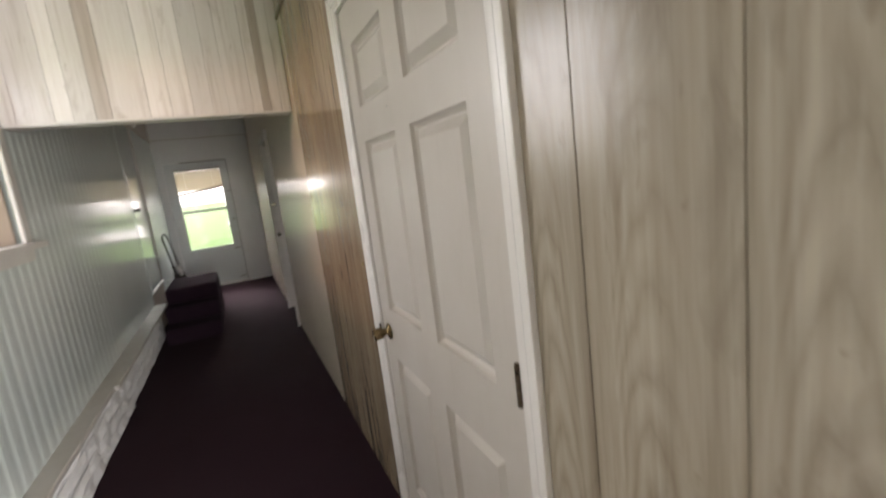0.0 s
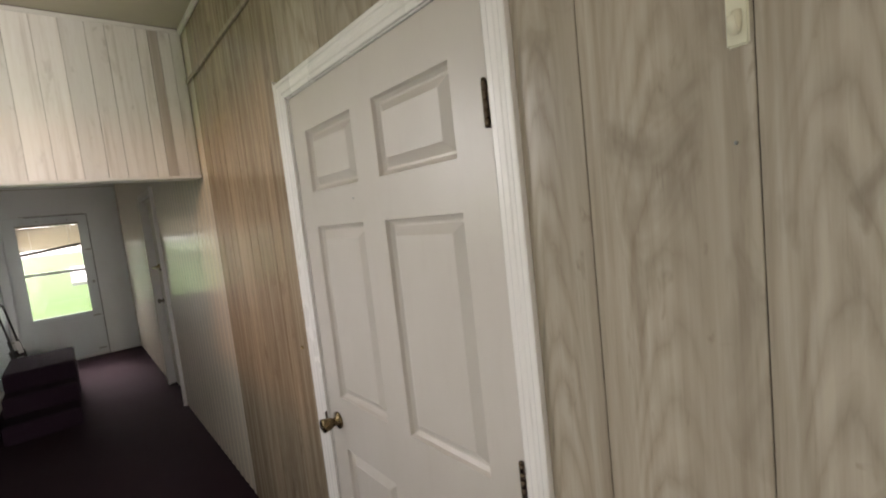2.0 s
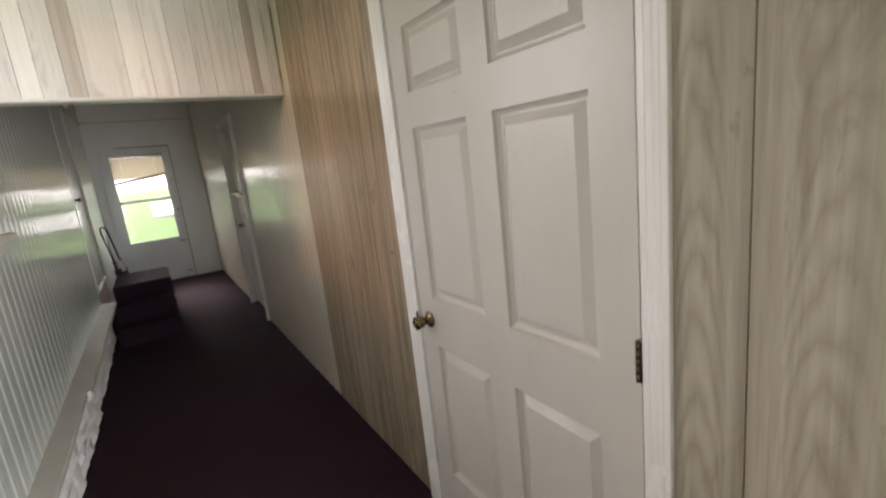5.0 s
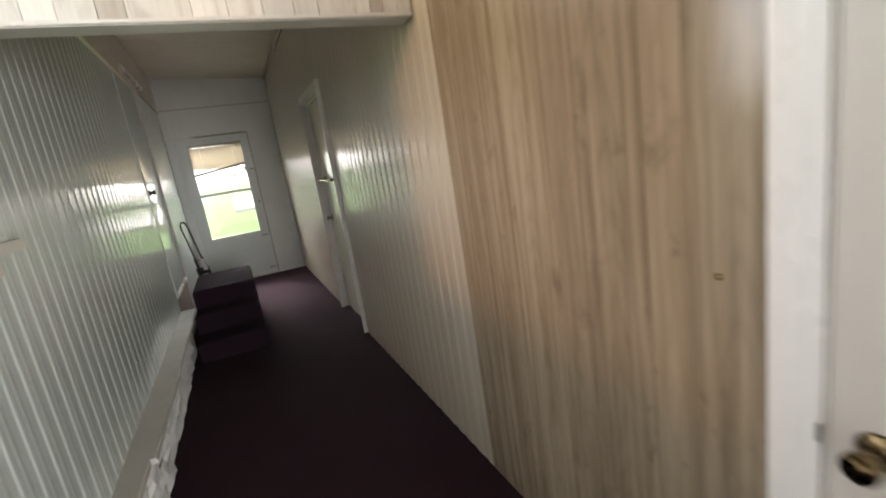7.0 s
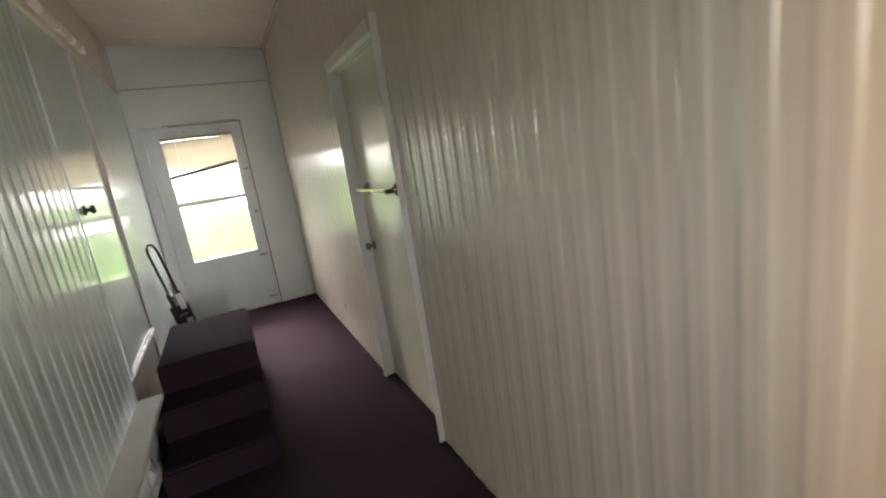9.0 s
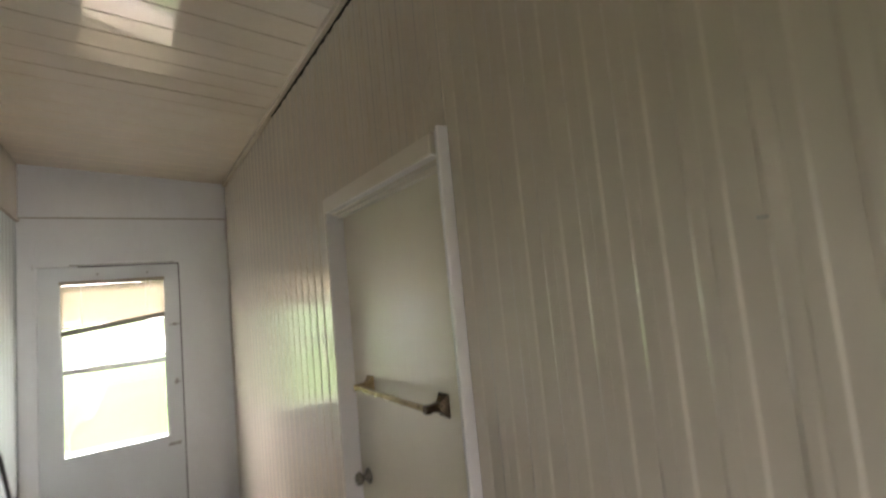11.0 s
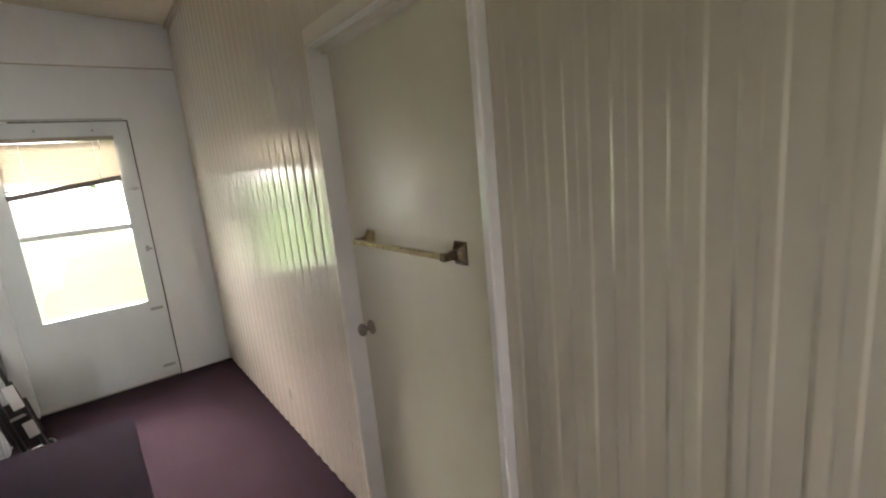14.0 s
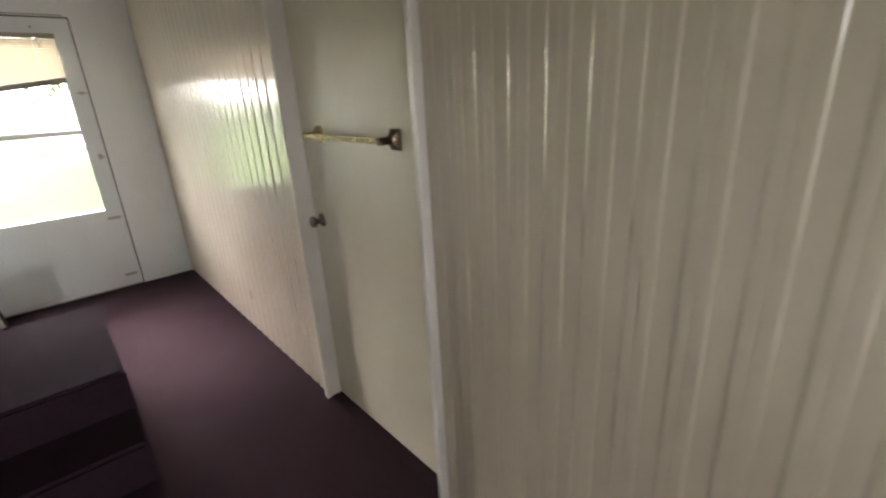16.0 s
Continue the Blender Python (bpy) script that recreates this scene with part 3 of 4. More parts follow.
def put(parent, name, bm, mat, label=""):
    """A part given in world places under a thing that stands elsewhere."""
    bmesh.ops.translate(bm, verts=bm.verts, vec=-parent.matrix_basis.translation)
    return part(name, bm, mat, parent, label)


slab = put(door_1, "slab", moulded_slab(), MOULDED, "off-white slab with six raised panels")
put(door_1, "casing", casing(A0 - 0.002, AT, -1, 0.064, 0.016, 0.002), CASING)
put(door_1, "casing", casing(A1 + 0.002, AT, 1, 0.078, 0.016, 0.002), CASING)
put(door_1, "casing", head_casing(A0, A1, AT, 0.062, 0.016), CASING)


def jambs(y0, y1, zt, x0=0.001, x1=0.15):
    bm = bmesh.new()
    box(bm, x0, x1, y0 - 0.001, y0 + 0.0045, 0.002, zt)
    box(bm, x0, x1, y1 - 0.003, y1 + 0.001, 0.002, zt)
    box(bm, x0, x1, y0, y1, zt - 0.004, zt + 0.001)
    return bm


put(door_1, "jamb", jambs(A0, A1, AT), CASING)


def hinge(y, z):
    bm = bmesh.new()
    box(bm, -0.0015, 0.0035, y + 0.003, y + 0.012, z - 0.044, z + 0.044, 0.0006)
    for dz in (-0.03, 0.0, 0.03):
        lathe(bm, [(0, 0.0035), (0.0012, 0.0032), (0.0016, 0.001)], (-0.0015, y + 0.0085, z + dz), (-1, 0, 0), 8)
    for k in range(5):
        tube(bm, [(-0.007, y, z - 0.045 + 0.018 * k), (-0.007, y, z - 0.0272 + 0.018 * k)], 0.0062, 10)
    lathe(bm, [(0, 0.004), (0.003, 0.006), (0.006, 0.002)], (-0.007, y, z + 0.045), (0, 0, 1), 10)
    return bm


for zh in (0.24, 1.009, 1.790):
    put(door_1, "hinge", hinge(0.160, zh), BRONZE, "dull bronze butt hinge")


def ball_knob(origin, axis, scale=1.0):
    prof = [(0, 0.032), (0.004, 0.033), (0.009, 0.028), (0.012, 0.014), (0.026, 0.011), (0.032, 0.016), (0.038, 0.025), (0.047, 0.0275), (0.056, 0.025),
            (0.061, 0.019), (0.0615, 0.008), (0.059, 0.0)]
    return lathe(bmesh.new(), [(d * scale, r * scale) for d, r in prof], origin, axis, 24)


def barrel_knob(origin, axis):
    prof = [(0, 0.031), (0.004, 0.032), (0.008, 0.027), (0.010, 0.016), (0.020, 0.0135), (0.028, 0.018), (0.034, 0.0215), (0.060, 0.0250), (0.0635, 0.0245),
            (0.0645, 0.022), (0.062, 0.015), (0.0605, 0.0)]
    return lathe(bmesh.new(), prof, origin, axis, 24)


put(door_1, "door_handle", barrel_knob((0.002, 1.055, 0.876), (-1, 0, 0)), KNOB, "aged dark brass barrel door knob")
latch = put(door_1, "strike_plate", boxed(-0.016, -0.0005, A1 + 0.0025, A1 + 0.0045, 0.858, 0.892, 0.0008), BRONZE)
nail = part("wall_button", lathe(bmesh.new(), [(0, 0.007), (0.004, 0.007), (0.008, 0.004), (0.009, 0.0)], (0.0, 1.300, 1.108), (-1, 0, 0), 12), BRASS)
tagged(nail, "small brass button nailed to the panelling", "wall button")


def adhesive_hook():
    ob = thing("adhesive_hook", "cream plastic adhesive hook on the wood panelling", "hook", at=(0, -0.269, 1.793))
    bm = bmesh.new()
    box(bm, -0.006, -0.0008, -0.0125, 0.0125, -0.038, 0.038, 0.0024)
    part("back_plate", bm, OFFWHITE, ob)
    pts = [(-0.005, 0, 0.004), (-0.007, 0, -0.010), (-0.012, 0, -0.020), (-0.020, 0, -0.022), (-0.026, 0, -0.015), (-0.027, 0, -0.006)]
    part("hook", tube(bmesh.new(), pts, [0.006, 0.006, 0.006, 0.0055, 0.005, 0.0045], 10), OFFWHITE, ob)
    return ob


adhesive_hook()
for y, z in ((-0.26, 1.64), (0.745, 1.658)):
    pin = part("nail", lathe(bmesh.new(), [(0, 0.0025), (0.0015, 0.0025), (0.002, 0.0)], (0.0035 if y > 0 else 0.0, y, z), (-1, 0, 0), 8), GREYSTEEL)
    tagged(pin, "tiny steel nail head in a painted surface", "nail")

# ---- flat door with towel bar ----
door_2 = thing("door_2", "closed cream flat slab door in a deep painted frame", "door", "structure", (0, B0, 0))
put(door_2, "slab", boxed(0.052, 0.090, B0 + 0.004, B1 - 0.004, 0.012, BT - 0.006, 0.002), FLAT_DOOR)
bevelled = swept([(0.002, B0 - 0.0005), (-0.006, B0 - 0.0005), (-0.029, B0 - 0.043), (-0.030, B0 - 0.047), (-0.026, B0 - 0.051), (0.003, B0 - 0.0525)], 0.002, BT + 0.064)
for f in bevelled.faces:
    f.smooth = False
bevelled.faces.new([v for v in bevelled.verts if v.co.z > 1])
bmesh.ops.recalc_face_normals(bevelled, faces=bevelled.faces)
# Lighter tone here puts the glazed door's light on the bevel into the colour.
put(door_2, "casing", bevelled, FRAME_LIT, "white casing board bevelled towards the opening")
put(door_2, "casing", boxed(-0.024, 0.002, B1 + 0.0005, B1 + 0.024, 0.002, BT - 0.0005, 0.003), FRAME_DIM)
put(door_2, "casing", boxed(-0.0245, 0.002, B0 + 0.0005, B1 + 0.024, BT + 0.0005, BT + 0.060, 0.003), FRAME_DIM)


def deep_jamb(y0, y1, zt):
    bm = bmesh.new()
    box(bm, -0.004, 0.15, y0 - 0.006, y0 + 0.002, 0.002, zt)
    box(bm, -0.021, 0.15, y1 - 0.002, y1 + 0.006, 0.002, zt)
    box(bm, -0.021, 0.15, y0, y1, zt - 0.003, zt + 0.004)
    return bm


put(door_2, "jamb", deep_jamb(B0, B1, BT), FRAME_LIT)
stops = bmesh.new()
for x0, x1, z0 in ((0.004, 0.0255, BT - 0.013), (0.0265, 0.050, BT - 0.026)):
    box(stops, x0, x1, B0 + 0.003, B1 - 0.003, z0, BT - 0.004, 0.003)
put(door_2, "stop", stops, FRAME_DIM)
put(door_2, "edge_strip", boxed(0.046, 0.0505, B0 + 0.040, B0 + 0.052, 0.05, 1.78, 0.001), FLAT_DOOR)
put(door_2, "door_handle", ball_knob((0.052, 5.262, 0.945), (-1, 0, 0), 0.92), NICKEL, "worn nickel door knob")
put(door_2, "threshold", boxed(0.0, 0.10, B0, B1, 0.001, 0.008, 0.003), CARPET)


def towel_bar():
    y0, y1, z = 4.655, 5.170, 1.315
    ob = thing("towel_bar", "aged brass square towel bar screwed to the flat door", "towel bar", at=(0.0515, (y0 + y1) / 2, z))
    for y in (y0, y1):
        bm = bmesh.new()
        ring = [(0.0, 0.026, 0.034), (-0.006, 0.026, 0.034), (-0.012, 0.020, 0.026), (-0.024, 0.012, 0.014), (-0.045, 0.0095, 0.011), (-0.062, 0.011, 0.012), (-0.072, 0.011, 0.012)]
        loops = []
        for x, a, b in ring:
            loops.append([bm.verts.new((x, y - ob.location.y + s * a, t * b)) for s, t in ((-1, -1), (1, -1), (1, 1), (-1, 1))])
        for p, q in zip(loops, loops[1:]):
            for k in range(4):
                bm.faces.new((p[k], p[(k + 1) % 4], q[(k + 1) % 4], q[k]))
        bm.faces.new(loops[0])
        bm.faces.new(loops[-1])
        bmesh.ops.recalc_face_normals(bm, faces=bm.faces)
        bmesh.ops.bevel(bm, geom=list(bm.edges), offset=0.0015, segments=1, affect="EDGES")
        part("bracket", bm, BRONZE if y == y0 else BRASS, ob, "flared square wall bracket")
    part("bar", boxed(-0.070, -0.054, y0 - ob.location.y, y1 - ob.location.y, -0.008, 0.008, 0.0015), BRASS, ob)
    return ob


towel_bar()

mark = part("scuff_mark", boxed(0.0012, 0.0030, 3.730, 3.756, 1.710, 1.716, 0.0008), SCUFF_SEAM)
tagged(mark, "small grey scuff on the white ribbed sheet", "scuff")

# ---- glazed end door ----
G0, G1, GB, GT = -1.176, -0.512, 0.672, 1.968
door_3 = thing("door_3", "closed pale blue-white door with a large glass light", "door", "structure", (C0, YE, 0))
YD = YE + 0.012


def stile_frame():
    bm = bmesh.new()
    for x0, x1, z0, z1 in ((C0 + 0.004, G0, 0.012, CT - 0.004), (G1, C1 - 0.004, 0.012, CT - 0.004), (G0, G1, GT, CT - 0.004), (G0, G1, 0.012, GB)):
        box(bm, x0, x1, YD, YD + 0.042, z0, z1)
    return bm


put(door_3, "slab", stile_frame(), DOOR_BLUE)
beads = bmesh.new()
for x0, x1, z0, z1 in ((G0 - 0.022, G0 + 0.004, GB - 0.022, GT + 0.022), (G1 - 0.004, G1 + 0.022, GB - 0.022, GT + 0.022),
                       (G0 + 0.0045, G1 - 0.0045, GT - 0.004, GT + 0.022), (G0 + 0.0045, G1 - 0.0045, GB - 0.022, GB + 0.004)):
    box(beads, x0, x1, YD - 0.010, YD - 0.0005, z0, z1, 0.003)
put(door_3, "glazing_bead", beads, DOOR_BLUE)
put(door_3, "muntin", boxed(G0 + 0.005, G1 - 0.005, YD - 0.006, YD + 0.0155, 1.277, 1.315, 0.003), DOOR_BLUE)
for z0, z1 in ((GB, 1.279), (1.313, GT)):
    pane = put(door_3, "pane", boxed(G0 + 0.001, G1 - 0.001, YD + 0.016, YD + 0.020, z0 + 0.001, z1 - 0.001), GLASS, "clear glass pane")
    pane.visible_shadow = False
put(door_3, "frame", boxed(C0 - 0.012, C1 + 0.022, YE - 0.014, YE - 0.001, CT + 0.0045, CT + 0.020, 0.003), END_WHITE)
put(door_3, "frame", boxed(C1 + 0.003, C1 + 0.020, YE - 0.014, YE - 0.001, 0.002, CT + 0.004, 0.003), END_WHITE)
put(door_3, "frame", boxed(C0 - 0.010, C0 + 0.001, YE - 0.034, YE - 0.001, 0.002, CT + 0.004, 0.003), END_WHITE)
rabbet = bmesh.new()
for x0, x1, z0, z1 in ((C0 - 0.003, C0 + 0.016, 0.0, CT + 0.003), (C1 - 0.016, C1 + 0.003, 0.0, CT + 0.003), (C0 + 0.017, C1 - 0.017, CT - 0.016, CT + 0.003)):
    box(rabbet, x0, x1, YD + 0.046, YE + 0.108, z0, z1)
put(door_3, "jamb", rabbet, DOOR_BLUE)
put(door_3, "threshold", boxed(C0 - 0.003, C1 + 0.003, YE + 0.002, YE + 0.11, 0.0005, 0.009, 0.002), GREYSTEEL)
put(door_3, "gap", boxed(C1 - 0.0035, C1 + 0.0028, YD - 0.0105, YD + 0.04, 0.012, CT - 0.002), DARK, "dark open joint at the latch edge")
put(door_3, "gap", boxed(G0 + 0.10, C1 + 0.0028, YD - 0.0105, YD + 0.04, CT - 0.0035, CT + 0.0040), DARK, "dark open joint over the door")
put(door_3, "sweep", boxed(C0 + 0.01, C1 - 0.008, YD - 0.012, YD - 0.0005, 0.012, 0.040, 0.003), TAGWHITE, "pale metal sweep strip")
put(door_3, "top_strip", boxed(G0 + 0.05, C1 - 0.03, YE - 0.020, YE - 0.0145, CT + 0.006, CT + 0.016, 0.001), GREYSTEEL, "bright metal strip over the door")


def lever_latch(z):
    bm = bmesh.new()
    x = C1 - 0.05
    box(bm, x - 0.010, x + 0.014, YD - 0.006, YD - 0.0005, z - 0.022, z + 0.022, 0.002)
    tube(bm, [(x, YD - 0.004, z), (x, YD - 0.030, z)], 0.006, 8)
    tube(bm, [(x - 0.014, YD - 0.030, z + 0.004), (x + 0.030, YD - 0.034, z - 0.002)], 0.0055, 8)
    return bm


put(door_3, "door_handle", lever_latch(1.100), GREYSTEEL, "small grey lever latch")
bolt = bmesh.new()
tube(bolt, [(C1 - 0.085, YD - 0.010, 1.578), (C1 + 0.012, YD - 0.010, 1.578)], 0.004, 8)
box(bolt, C1 - 0.060, C1 - 0.030, YD - 0.014, YD - 0.0005, 1.566, 1.590, 0.002)
put(door_3, "bolt", bolt, GREYSTEEL, "small sliding bolt")
for z in (0.60, 0.10):
    scr = bmesh.new()
    box(scr, C1 - 0.12, C1 - 0.03, YD - 0.005, YD - 0.0005, z - 0.010, z + 0.014, 0.002)
    put(door_3, "bracket", scr, GREYSTEEL, "scuffed metal corner bracket")
hookl = part("screw_hook", tube(bmesh.new(), [(C0 - 0.01, YE - 0.034, 2.085), (C0 - 0.01, YE - 0.06, 2.085), (C0 - 0.01, YE - 0.068, 2.10), (C0 - 0.01, YE - 0.060, 2.112)], 0.004, 8), TAGWHITE)
tagged(hookl, "small white screw hook beside the glazed door", "hook")


def venetian_blind():
    """Half-raised tan blind; its bottom rail hangs askew."""
    ob = thing("venetian_blind", "tan slatted blind half raised with a crooked bottom rail", "blind", at=((G0 + G1) / 2, YD - 0.030, GT + 0.012))
    w = (G1 - G0) / 2 + 0.004
    part("head_rail", boxed(-w - 0.006, w + 0.006, -0.012, 0.012, -0.026, 0.004, 0.002), BLIND, ob)
    n = 19
    for k in range(n):
        f = k / (n - 1)
        zl, zr = -0.038 - 0.270 * f - 0.040 * f ** 4, -0.038 - 0.262 * f
        bm = bmesh.new()
        rows = []
        for x, z in ((-w, zl), (-w / 3, zl + (zr - zl) / 3), (w / 3, zr + (zl - zr) / 3), (w, zr)):
            rows.append([bm.verts.new((x, y, z + dz)) for y, dz in ((-0.0060, -0.0100), (-0.0052, -0.0035), (-0.001, 0.0045), (0.0050, 0.0100))])
        for a, b in zip(rows, rows[1:]):
            for i in range(3):
                bm.faces.new((a[i], a[i + 1], b[i + 1], b[i])).smooth = True
        part("slat", bm, BLIND, ob)
    m = Matrix.Translation((0, 0, -0.352)) @ Matrix.Rotation(-math.atan2(0.086, 2 * w), 4, "Y")
    part("bottom_rail", box(bmesh.new(), -w - 0.004, w + 0.004, -0.011, 0.011, -0.019, 0.019, 0.003, m), RAIL, ob, "grey-tan bottom rail hanging askew")
    for x in (-w * 0.62, w * 0.62):
        part("cord", tube(bmesh.new(), [(x, -0.012, -0.02), (x, -0.012, -0.33 + 0.05 * x / w)], 0.0012, 6), TAGWHITE, ob)
    part("wand", tube(bmesh.new(), [(w * 0.72, -0.018, -0.02), (w * 0.73, -0.018, -0.09)], 0.003, 6), TAGWHITE, ob)
    return ob


venetian_blind()
for zz, xx in ((2.035, -0.95), (2.030, -0.62)):
    s = part("screw", lathe(bmesh.new(), [(0, 0.008), (0.003, 0.008), (0.005, 0.003), (0.0055, 0)], (xx, YD, zz), (0, -1, 0), 10), GREYSTEEL)
    tagged(s, "grey screw head on the glazed door", "screw")

# ---- raised side door ----
door_4 = thing("door_4", "closed smooth white side door above the steps", "door", "structure", (XL, D0, DZ))
put(door_4, "slab", boxed(XL - 0.050, XL - 0.010, D0 + 0.003, D1 - 0.003, DZ + 0.012, DT - 0.005, 0.002), WHITE_W)
put(door_4, "casing", boxed(XL - 0.010, XL + 0.004, D0 - 0.068, D0 - 0.001, DZ - 0.02, DT + 0.062, 0.002), WHITE_W)
put(door_4, "casing", boxed(XL - 0.010, XL + 0.010, D1 + 0.001, D1 + 0.028, DZ + 0.33, DT - 0.001, 0.003), LEDGE)
put(door_4, "casing", boxed(XL - 0.010, XL + 0.040, D0 + 0.20, D1 + 0.42, DT + 0.014, DT + 0.062, 0.004), CASING, "white drip board over the door")
put(door_4, "sill", boxed(XL - 0.02, XL + 0.008, D0 - 0.02, D1 + 0.05, DZ - 0.020, DZ + 0.008, 0.004), CASING, "white wooden threshold")
put(door_4, "door_handle", ball_knob((XL - 0.010, 5.575, 1.440), (1, 0, 0), 0.85), BLACK, "small black door knob")

# ---- carpeted steps ----
def carpeted_block(x0, x1, y0, y1, z0, z1):
    bm = boxed(x0, x1, y0, y1, z0, z1, 0.014)
    for f in bm.faces:
        f.smooth = False
    return bm


steps = thing("carpeted_steps", "short flight of maroon carpeted wooden steps up to the side door", "steps", at=(-1.06, 5.4, 0))
SX0, SX1 = -1.312, -0.775
for y0, y1, z0, z1, nm in ((4.845, 5.19, 0.001, 0.165, "step"), (5.16, 5.46, 0.001, 0.330, "step"), (5.425, 6.295, 0.001, 0.497, "platform")):
    put(steps, nm, carpeted_block(SX0, SX1 + (0.003 if nm == "platform" else 0), y0, y1, z0, z1), STEP_CARPET)

# ---- folded hand truck ----
def hand_truck():
    """A folded luggage cart that leans on the wall behind the steps."""
    foot = Vector((-1.255, 7.19, 0.02))
    top = Vector((-1.385, 6.97, 1.05))
    ob = thing("folded_cart", "folded black tubular luggage cart leaning on the wall", "cart", at=tuple(foot))
    way = (top - foot)
    side = Vector((0.80, 0.55, 0)).normalized() * 0.040
    bend = [(top - foot) * 0.93 + side, (top - foot) * 0.975 + side * 0.8, way + side * 0.4, way - side * 0.4, (top - foot) * 0.975 - side * 0.8, (top - foot) * 0.93 - side]
    part("handle", tube(bmesh.new(), [side + way * 0.35, *bend, -side + way * 0.35], 0.011, 10), BLACK, ob)
    for s in (1, -1):
        part("rail", tube(bmesh.new(), [side * s * 1.25, side * s * 1.25 + way * 0.55], 0.014, 10), BLACK, ob)
    for f in (0.10, 0.33, 0.52):
        part("cross_bar", tube(bmesh.new(), [side * 1.3 + way * f, -side * 1.3 + way * f], 0.010, 8), GREYSTEEL, ob)
    across, along = side.normalized(), way.normalized()
    out = across.cross(along)
    if out.y > 0:
        out = -out
    turn = Matrix((across, along, out)).transposed().to_4x4()
    for f, h in ((0.46, 0.16), (0.24, 0.11)):
        m = Matrix.Translation(way * f + out * 0.018 + across * 0.02) @ turn
        part("tag", box(bmesh.new(), -0.026, 0.030, -h / 2, h / 2, -0.001, 0.002, 0.0008, m), TAGWHITE, ob, "blank white tag")
    m = Matrix.Translation(way * 0.30 - out * 0.01) @ turn
    part("toe_plate", box(bmesh.new(), -0.085, 0.085, -0.13, 0.13, -0.006, 0.004, 0.003, m), BLACK, ob)
    for s in (1, -1):
        wheel = part("wheel", lathe(bmesh.new(), [(-0.012, 0.02), (-0.012, 0.05), (-0.006, 0.056), (0.006, 0.056), (0.012, 0.05), (0.012, 0.02)],
                                    side * s * 1.9 + way * 0.055, tuple(across), 18), BLACK, ob)
    return ob


hand_truck()

# ---- windows that light the entry ----
def plain_window(name, label, x_in, y_in, along, w, z0, z1, paint_mat):
    """A cased window: frame, sill, pane; along is 'x' or 'y'."""
    ob = thing(name, label, "window", "structure", (x_in, y_in, z0))
    h = z1 - z0

    def bx(a0, a1, d0, d1, c0, c1, bev=0.004):
        return boxed(a0, a1, d0, d1, c0, c1, bev) if along == "x" else boxed(d0, d1, a0, a1, c0, c1, bev)
    for a0, a1, c0, c1 in ((-w / 2 - 0.075, -w / 2 + 0.002, -0.002, h + 0.07), (w / 2 - 0.002, w / 2 + 0.075, -0.002, h + 0.07), (-w / 2 + 0.003, w / 2 - 0.003, h - 0.002, h + 0.07)):
        part("window_frame", bx(a0, a1, 0.012, 0.032, c0, c1), paint_mat, ob)
    part("window_sill", bx(-w / 2 - 0.14, w / 2 + 0.14, -0.06, 0.075, -0.034, -0.003, 0.006), LEDGE, ob)
    part("apron", bx(-w / 2 - 0.07, w / 2 + 0.07, 0.012, 0.030, -0.095, -0.035), LEDGE, ob)
    return ob


plain_window("window_1", "cased window with a grey sill in the ribbed wall", XL, (W0 + W1) / 2, "y", W1 - W0, WZ0, WZ1, LEDGE)
win2 = plain_window("window_2", "cased window in the plain entry wall", 0.45, Y0, "x", 0.98, 0.38, 1.9, CASING)

# ---- outdoors ----
GRAVEL = paint("pale_gravel", (0.50, 0.48, 0.44), (0.38, 0.36, 0.33), 0.9, grain=40, bump=0.6)

ground = bmesh.new()
bmesh.ops.create_grid(ground, x_segments=60, y_segments=60, size=400)
for v in ground.verts:
    v.co.z = -0.35 + (0.15 * noise.noise(v.co * 0.03) if v.co.length > 14 else 0)
ground = part("ground", ground, LAWN)
tagged(ground, "mown green lawn outside the glazed door", "lawn", kind="structure")


def leaf_material():
    mat, nodes, links, bsdf = material("leaves", (0.07, 0.13, 0.03), 0.7)
    n = noise_node(nodes, links, stretched(nodes, links, (1, 1, 1)), 1.3, 4)
    links.new(ramp(nodes, links, n, [(0.3, (0.045, 0.09, 0.02)), (0.7, (0.12, 0.20, 0.05))]), bsdf.inputs["Base Color"])
    return mat


LEAF = leaf_material()
BARK = paint("bark", (0.16, 0.12, 0.09), (0.09, 0.07, 0.05), 0.85, grain=30, bump=0.8)


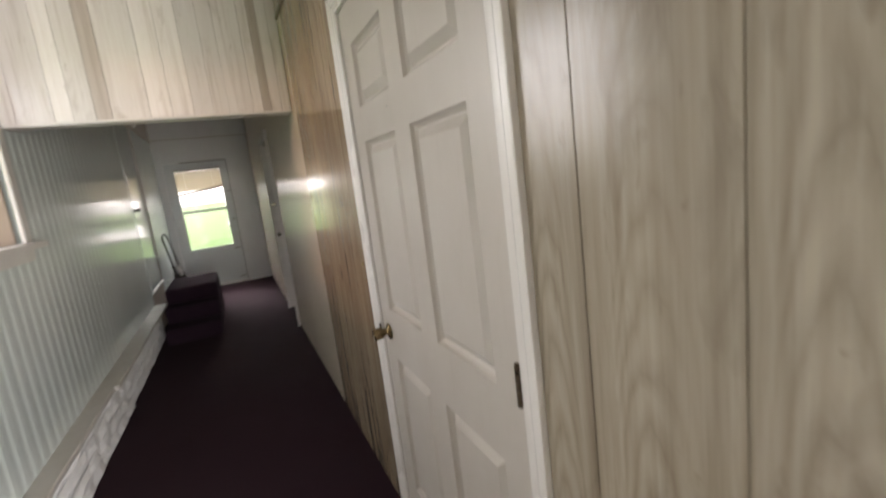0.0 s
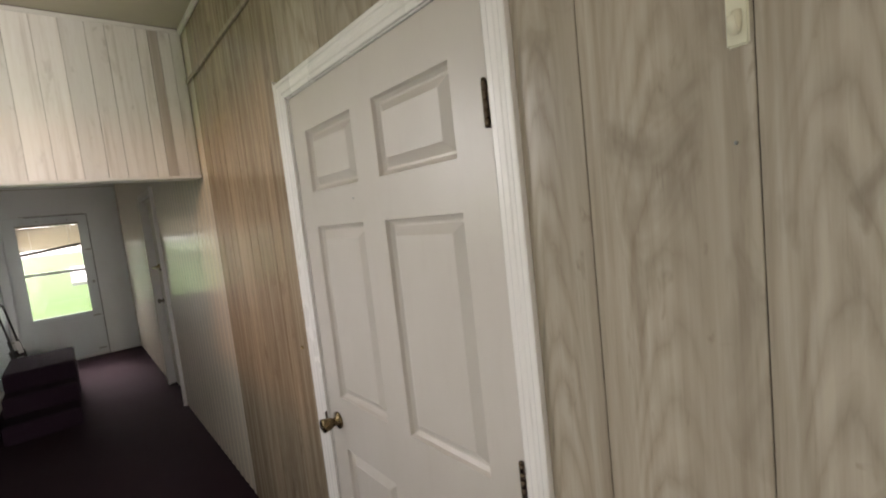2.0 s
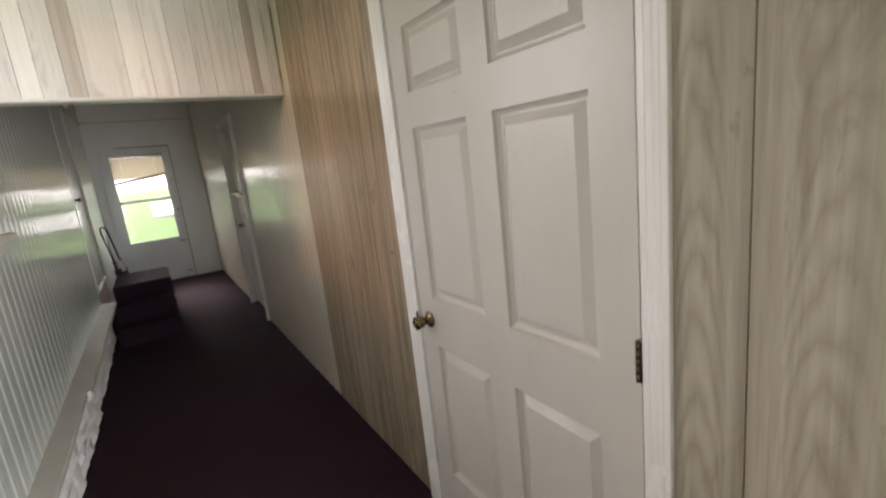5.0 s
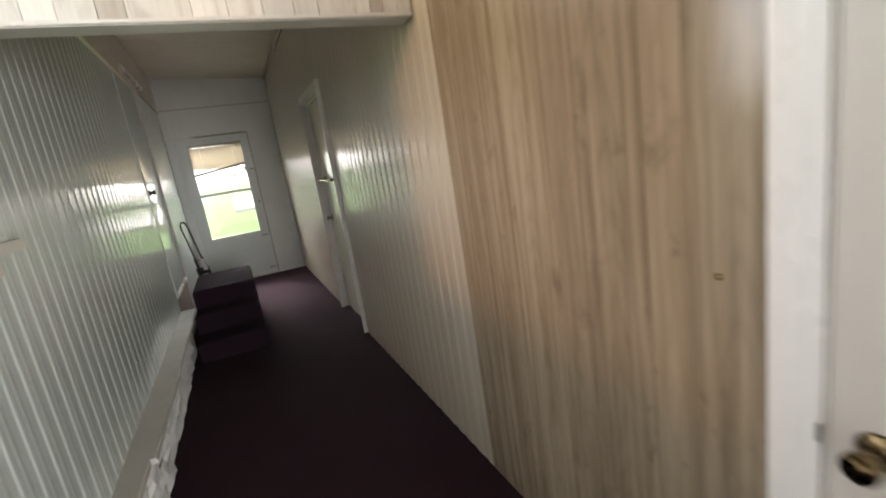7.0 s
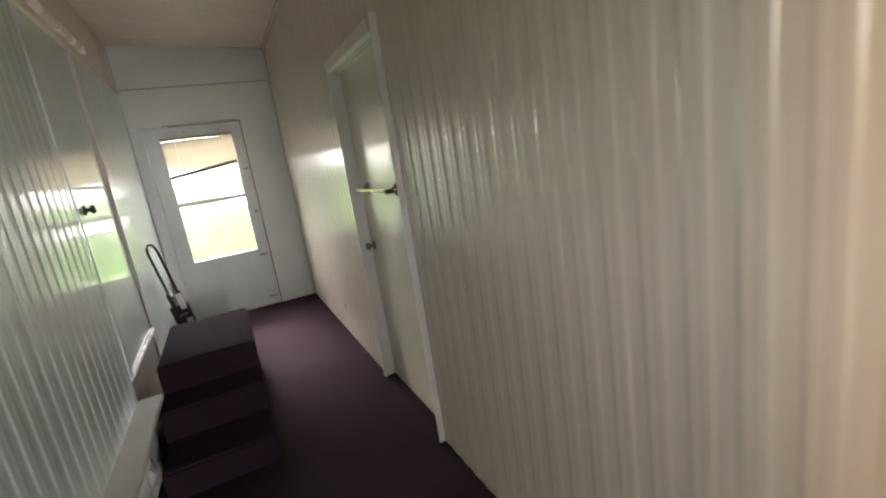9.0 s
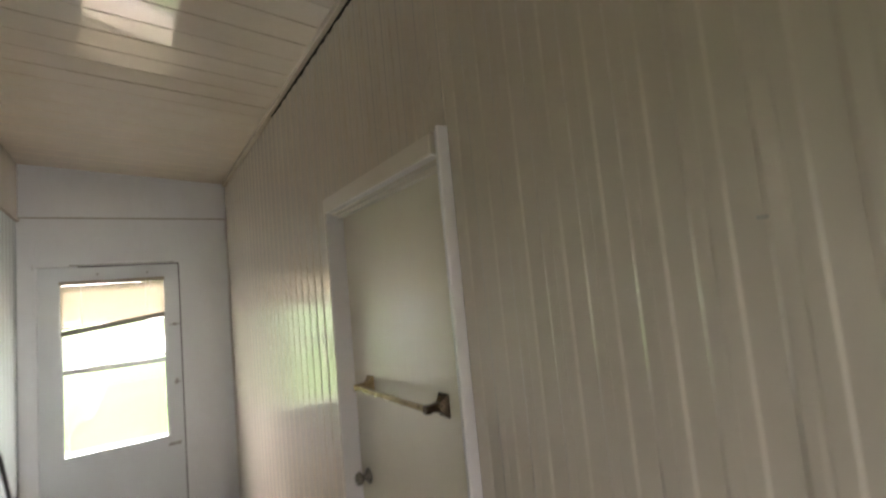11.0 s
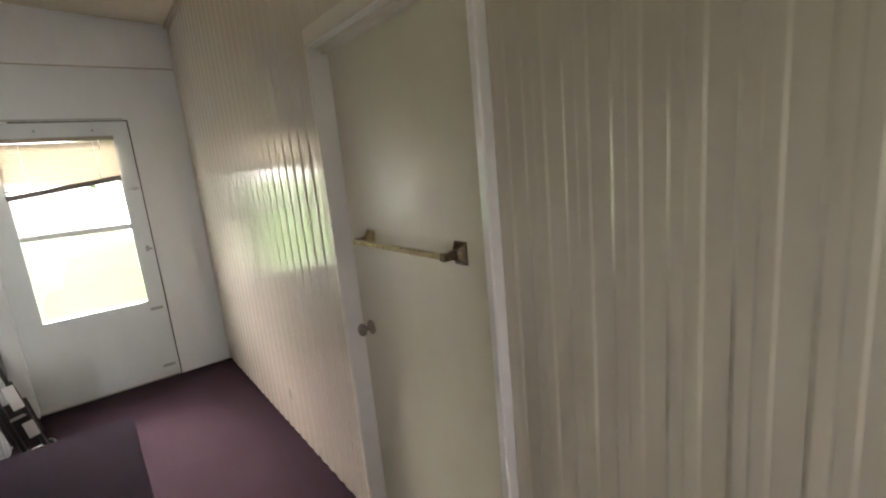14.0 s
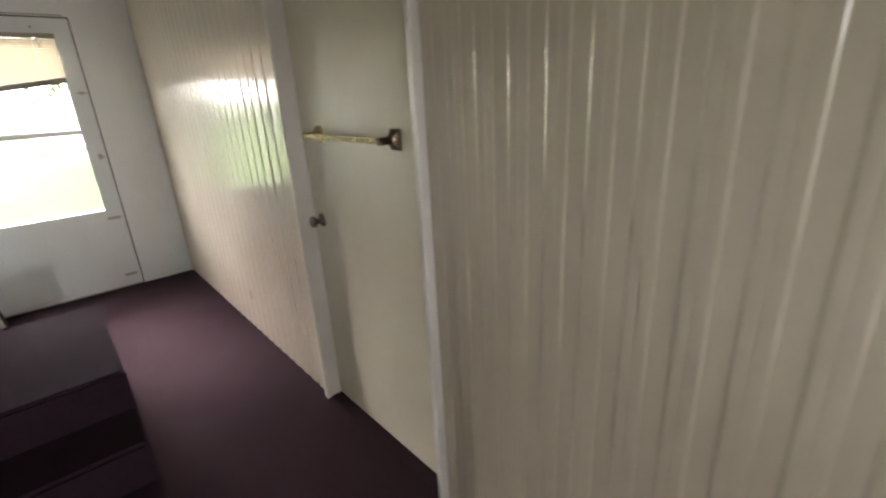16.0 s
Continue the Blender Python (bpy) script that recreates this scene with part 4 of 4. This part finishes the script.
def tree(x, y, height, seed):
    """A trunk with limbs, and a loose crown of many small leaf clumps."""
    rng = random.Random(seed)
    ob = thing("tree", "leafy green tree on the lawn beyond the glazed door", "tree", at=(x, y, -0.36), group="trees on the lawn")
    bm = bmesh.new()
    tube(bm, [(0, 0, 0), (0.1, 0, height * 0.2), (0.05, 0.1, height * 0.45), (0.2, 0.1, height * 0.8)], [0.32, 0.25, 0.2, 0.06], 10)
    tips = []
    for k in range(9):
        a, h = rng.uniform(0, 6.28), height * rng.uniform(0.3, 0.75)
        tip = Vector((math.cos(a), math.sin(a), 0)) * height * rng.uniform(0.18, 0.32) + Vector((0, 0, h + height * rng.uniform(0.08, 0.2)))
        tube(bm, [(0.08, 0.05, h), tuple((Vector((0, 0, h)) + tip) / 2 + Vector((0, 0, 0.2))), tuple(tip)], [0.11, 0.07, 0.02], 6)
        tips.append(tip)
    part("trunk", bm, BARK, ob)
    verts, faces = [], []
    for tip in tips + [Vector((0.2, 0.1, height * 0.85))]:
        for _ in range(240):
            c = tip + Vector((rng.gauss(0, 1), rng.gauss(0, 1), rng.gauss(0, 0.7))) * height * 0.085
            u = Vector((rng.gauss(0, 1), rng.gauss(0, 1), rng.gauss(0, 1))).normalized() * rng.uniform(0.10, 0.22)
            v = u.cross(Vector((rng.gauss(0, 1), rng.gauss(0, 1), rng.gauss(0, 1)))).normalized() * rng.uniform(0.06, 0.13)
            n = len(verts)
            verts += [c - u, c + v, c + u, c - v]
            faces.append((n, n + 1, n + 2, n + 3))
    mesh = bpy.data.meshes.new("crown")
    mesh.from_pydata([tuple(v) for v in verts], [], faces)
    mesh.materials.append(LEAF)
    crown = new("crown", mesh)
    crown.parent = ob
    return ob


tree(1.5, 27, 7.5, 3)
tree(-9.0, 46, 9.0, 5)
tree(6.5, 52, 10.0, 8)
tree(-24.0, 60, 10.0, 12)

lane = bmesh.new()
box(lane, -0.75, 7.0, 31.0, 60.0, -0.60, -0.17, 0.03)
lane = part("road", lane, GRAVEL)
tagged(lane, "pale gravel drive across the lawn", "road", kind="structure")


def soil_material():
    mat, nodes, links, bsdf = material("worn_soil", (0.28, 0.22, 0.17), 0.95)
    a = noise_node(nodes, links, stretched(nodes, links, (1, 1, 1)), 1.6, 5, 0.6)
    b = noise_node(nodes, links, stretched(nodes, links, (1, 1, 1)), 30, 4, 0.7)
    col = ramp(nodes, links, a, [(0.40, (0.33, 0.26, 0.21)), (0.52, (0.26, 0.22, 0.15)), (0.62, (0.09, 0.13, 0.04))])
    col = mixed(nodes, links, ranged(nodes, links, b, 0, 0.5, 0.4, 0.8), col, (0.18, 0.15, 0.11))
    links.new(col, bsdf.inputs["Base Color"])
    bumped(nodes, links, bsdf, b, 0.6, 0.02)
    return mat


def worn_ground():
    """A low patch of bare soil before the door, its outline uneven."""
    bm = bmesh.new()
    centre = bm.verts.new((-0.8, 10.8, -0.285))
    rim = []
    for k in range(40):
        a = 2 * math.pi * k / 40
        r = 1 + 0.16 * noise.noise(Vector((math.cos(a) * 2, math.sin(a) * 2, 5.0)))
        rim.append(bm.verts.new((-0.8 + 4.2 * r * math.cos(a), 10.8 + 2.5 * r * math.sin(a), -0.36)))
    for a, b in zip(rim, rim[1:] + rim[:1]):
        bm.faces.new((centre, a, b)).smooth = True
    return bm


soil = part("ground", worn_ground(), soil_material())
tagged(soil, "bare worn soil with tufts of grass outside the glazed door", "ground", kind="structure")
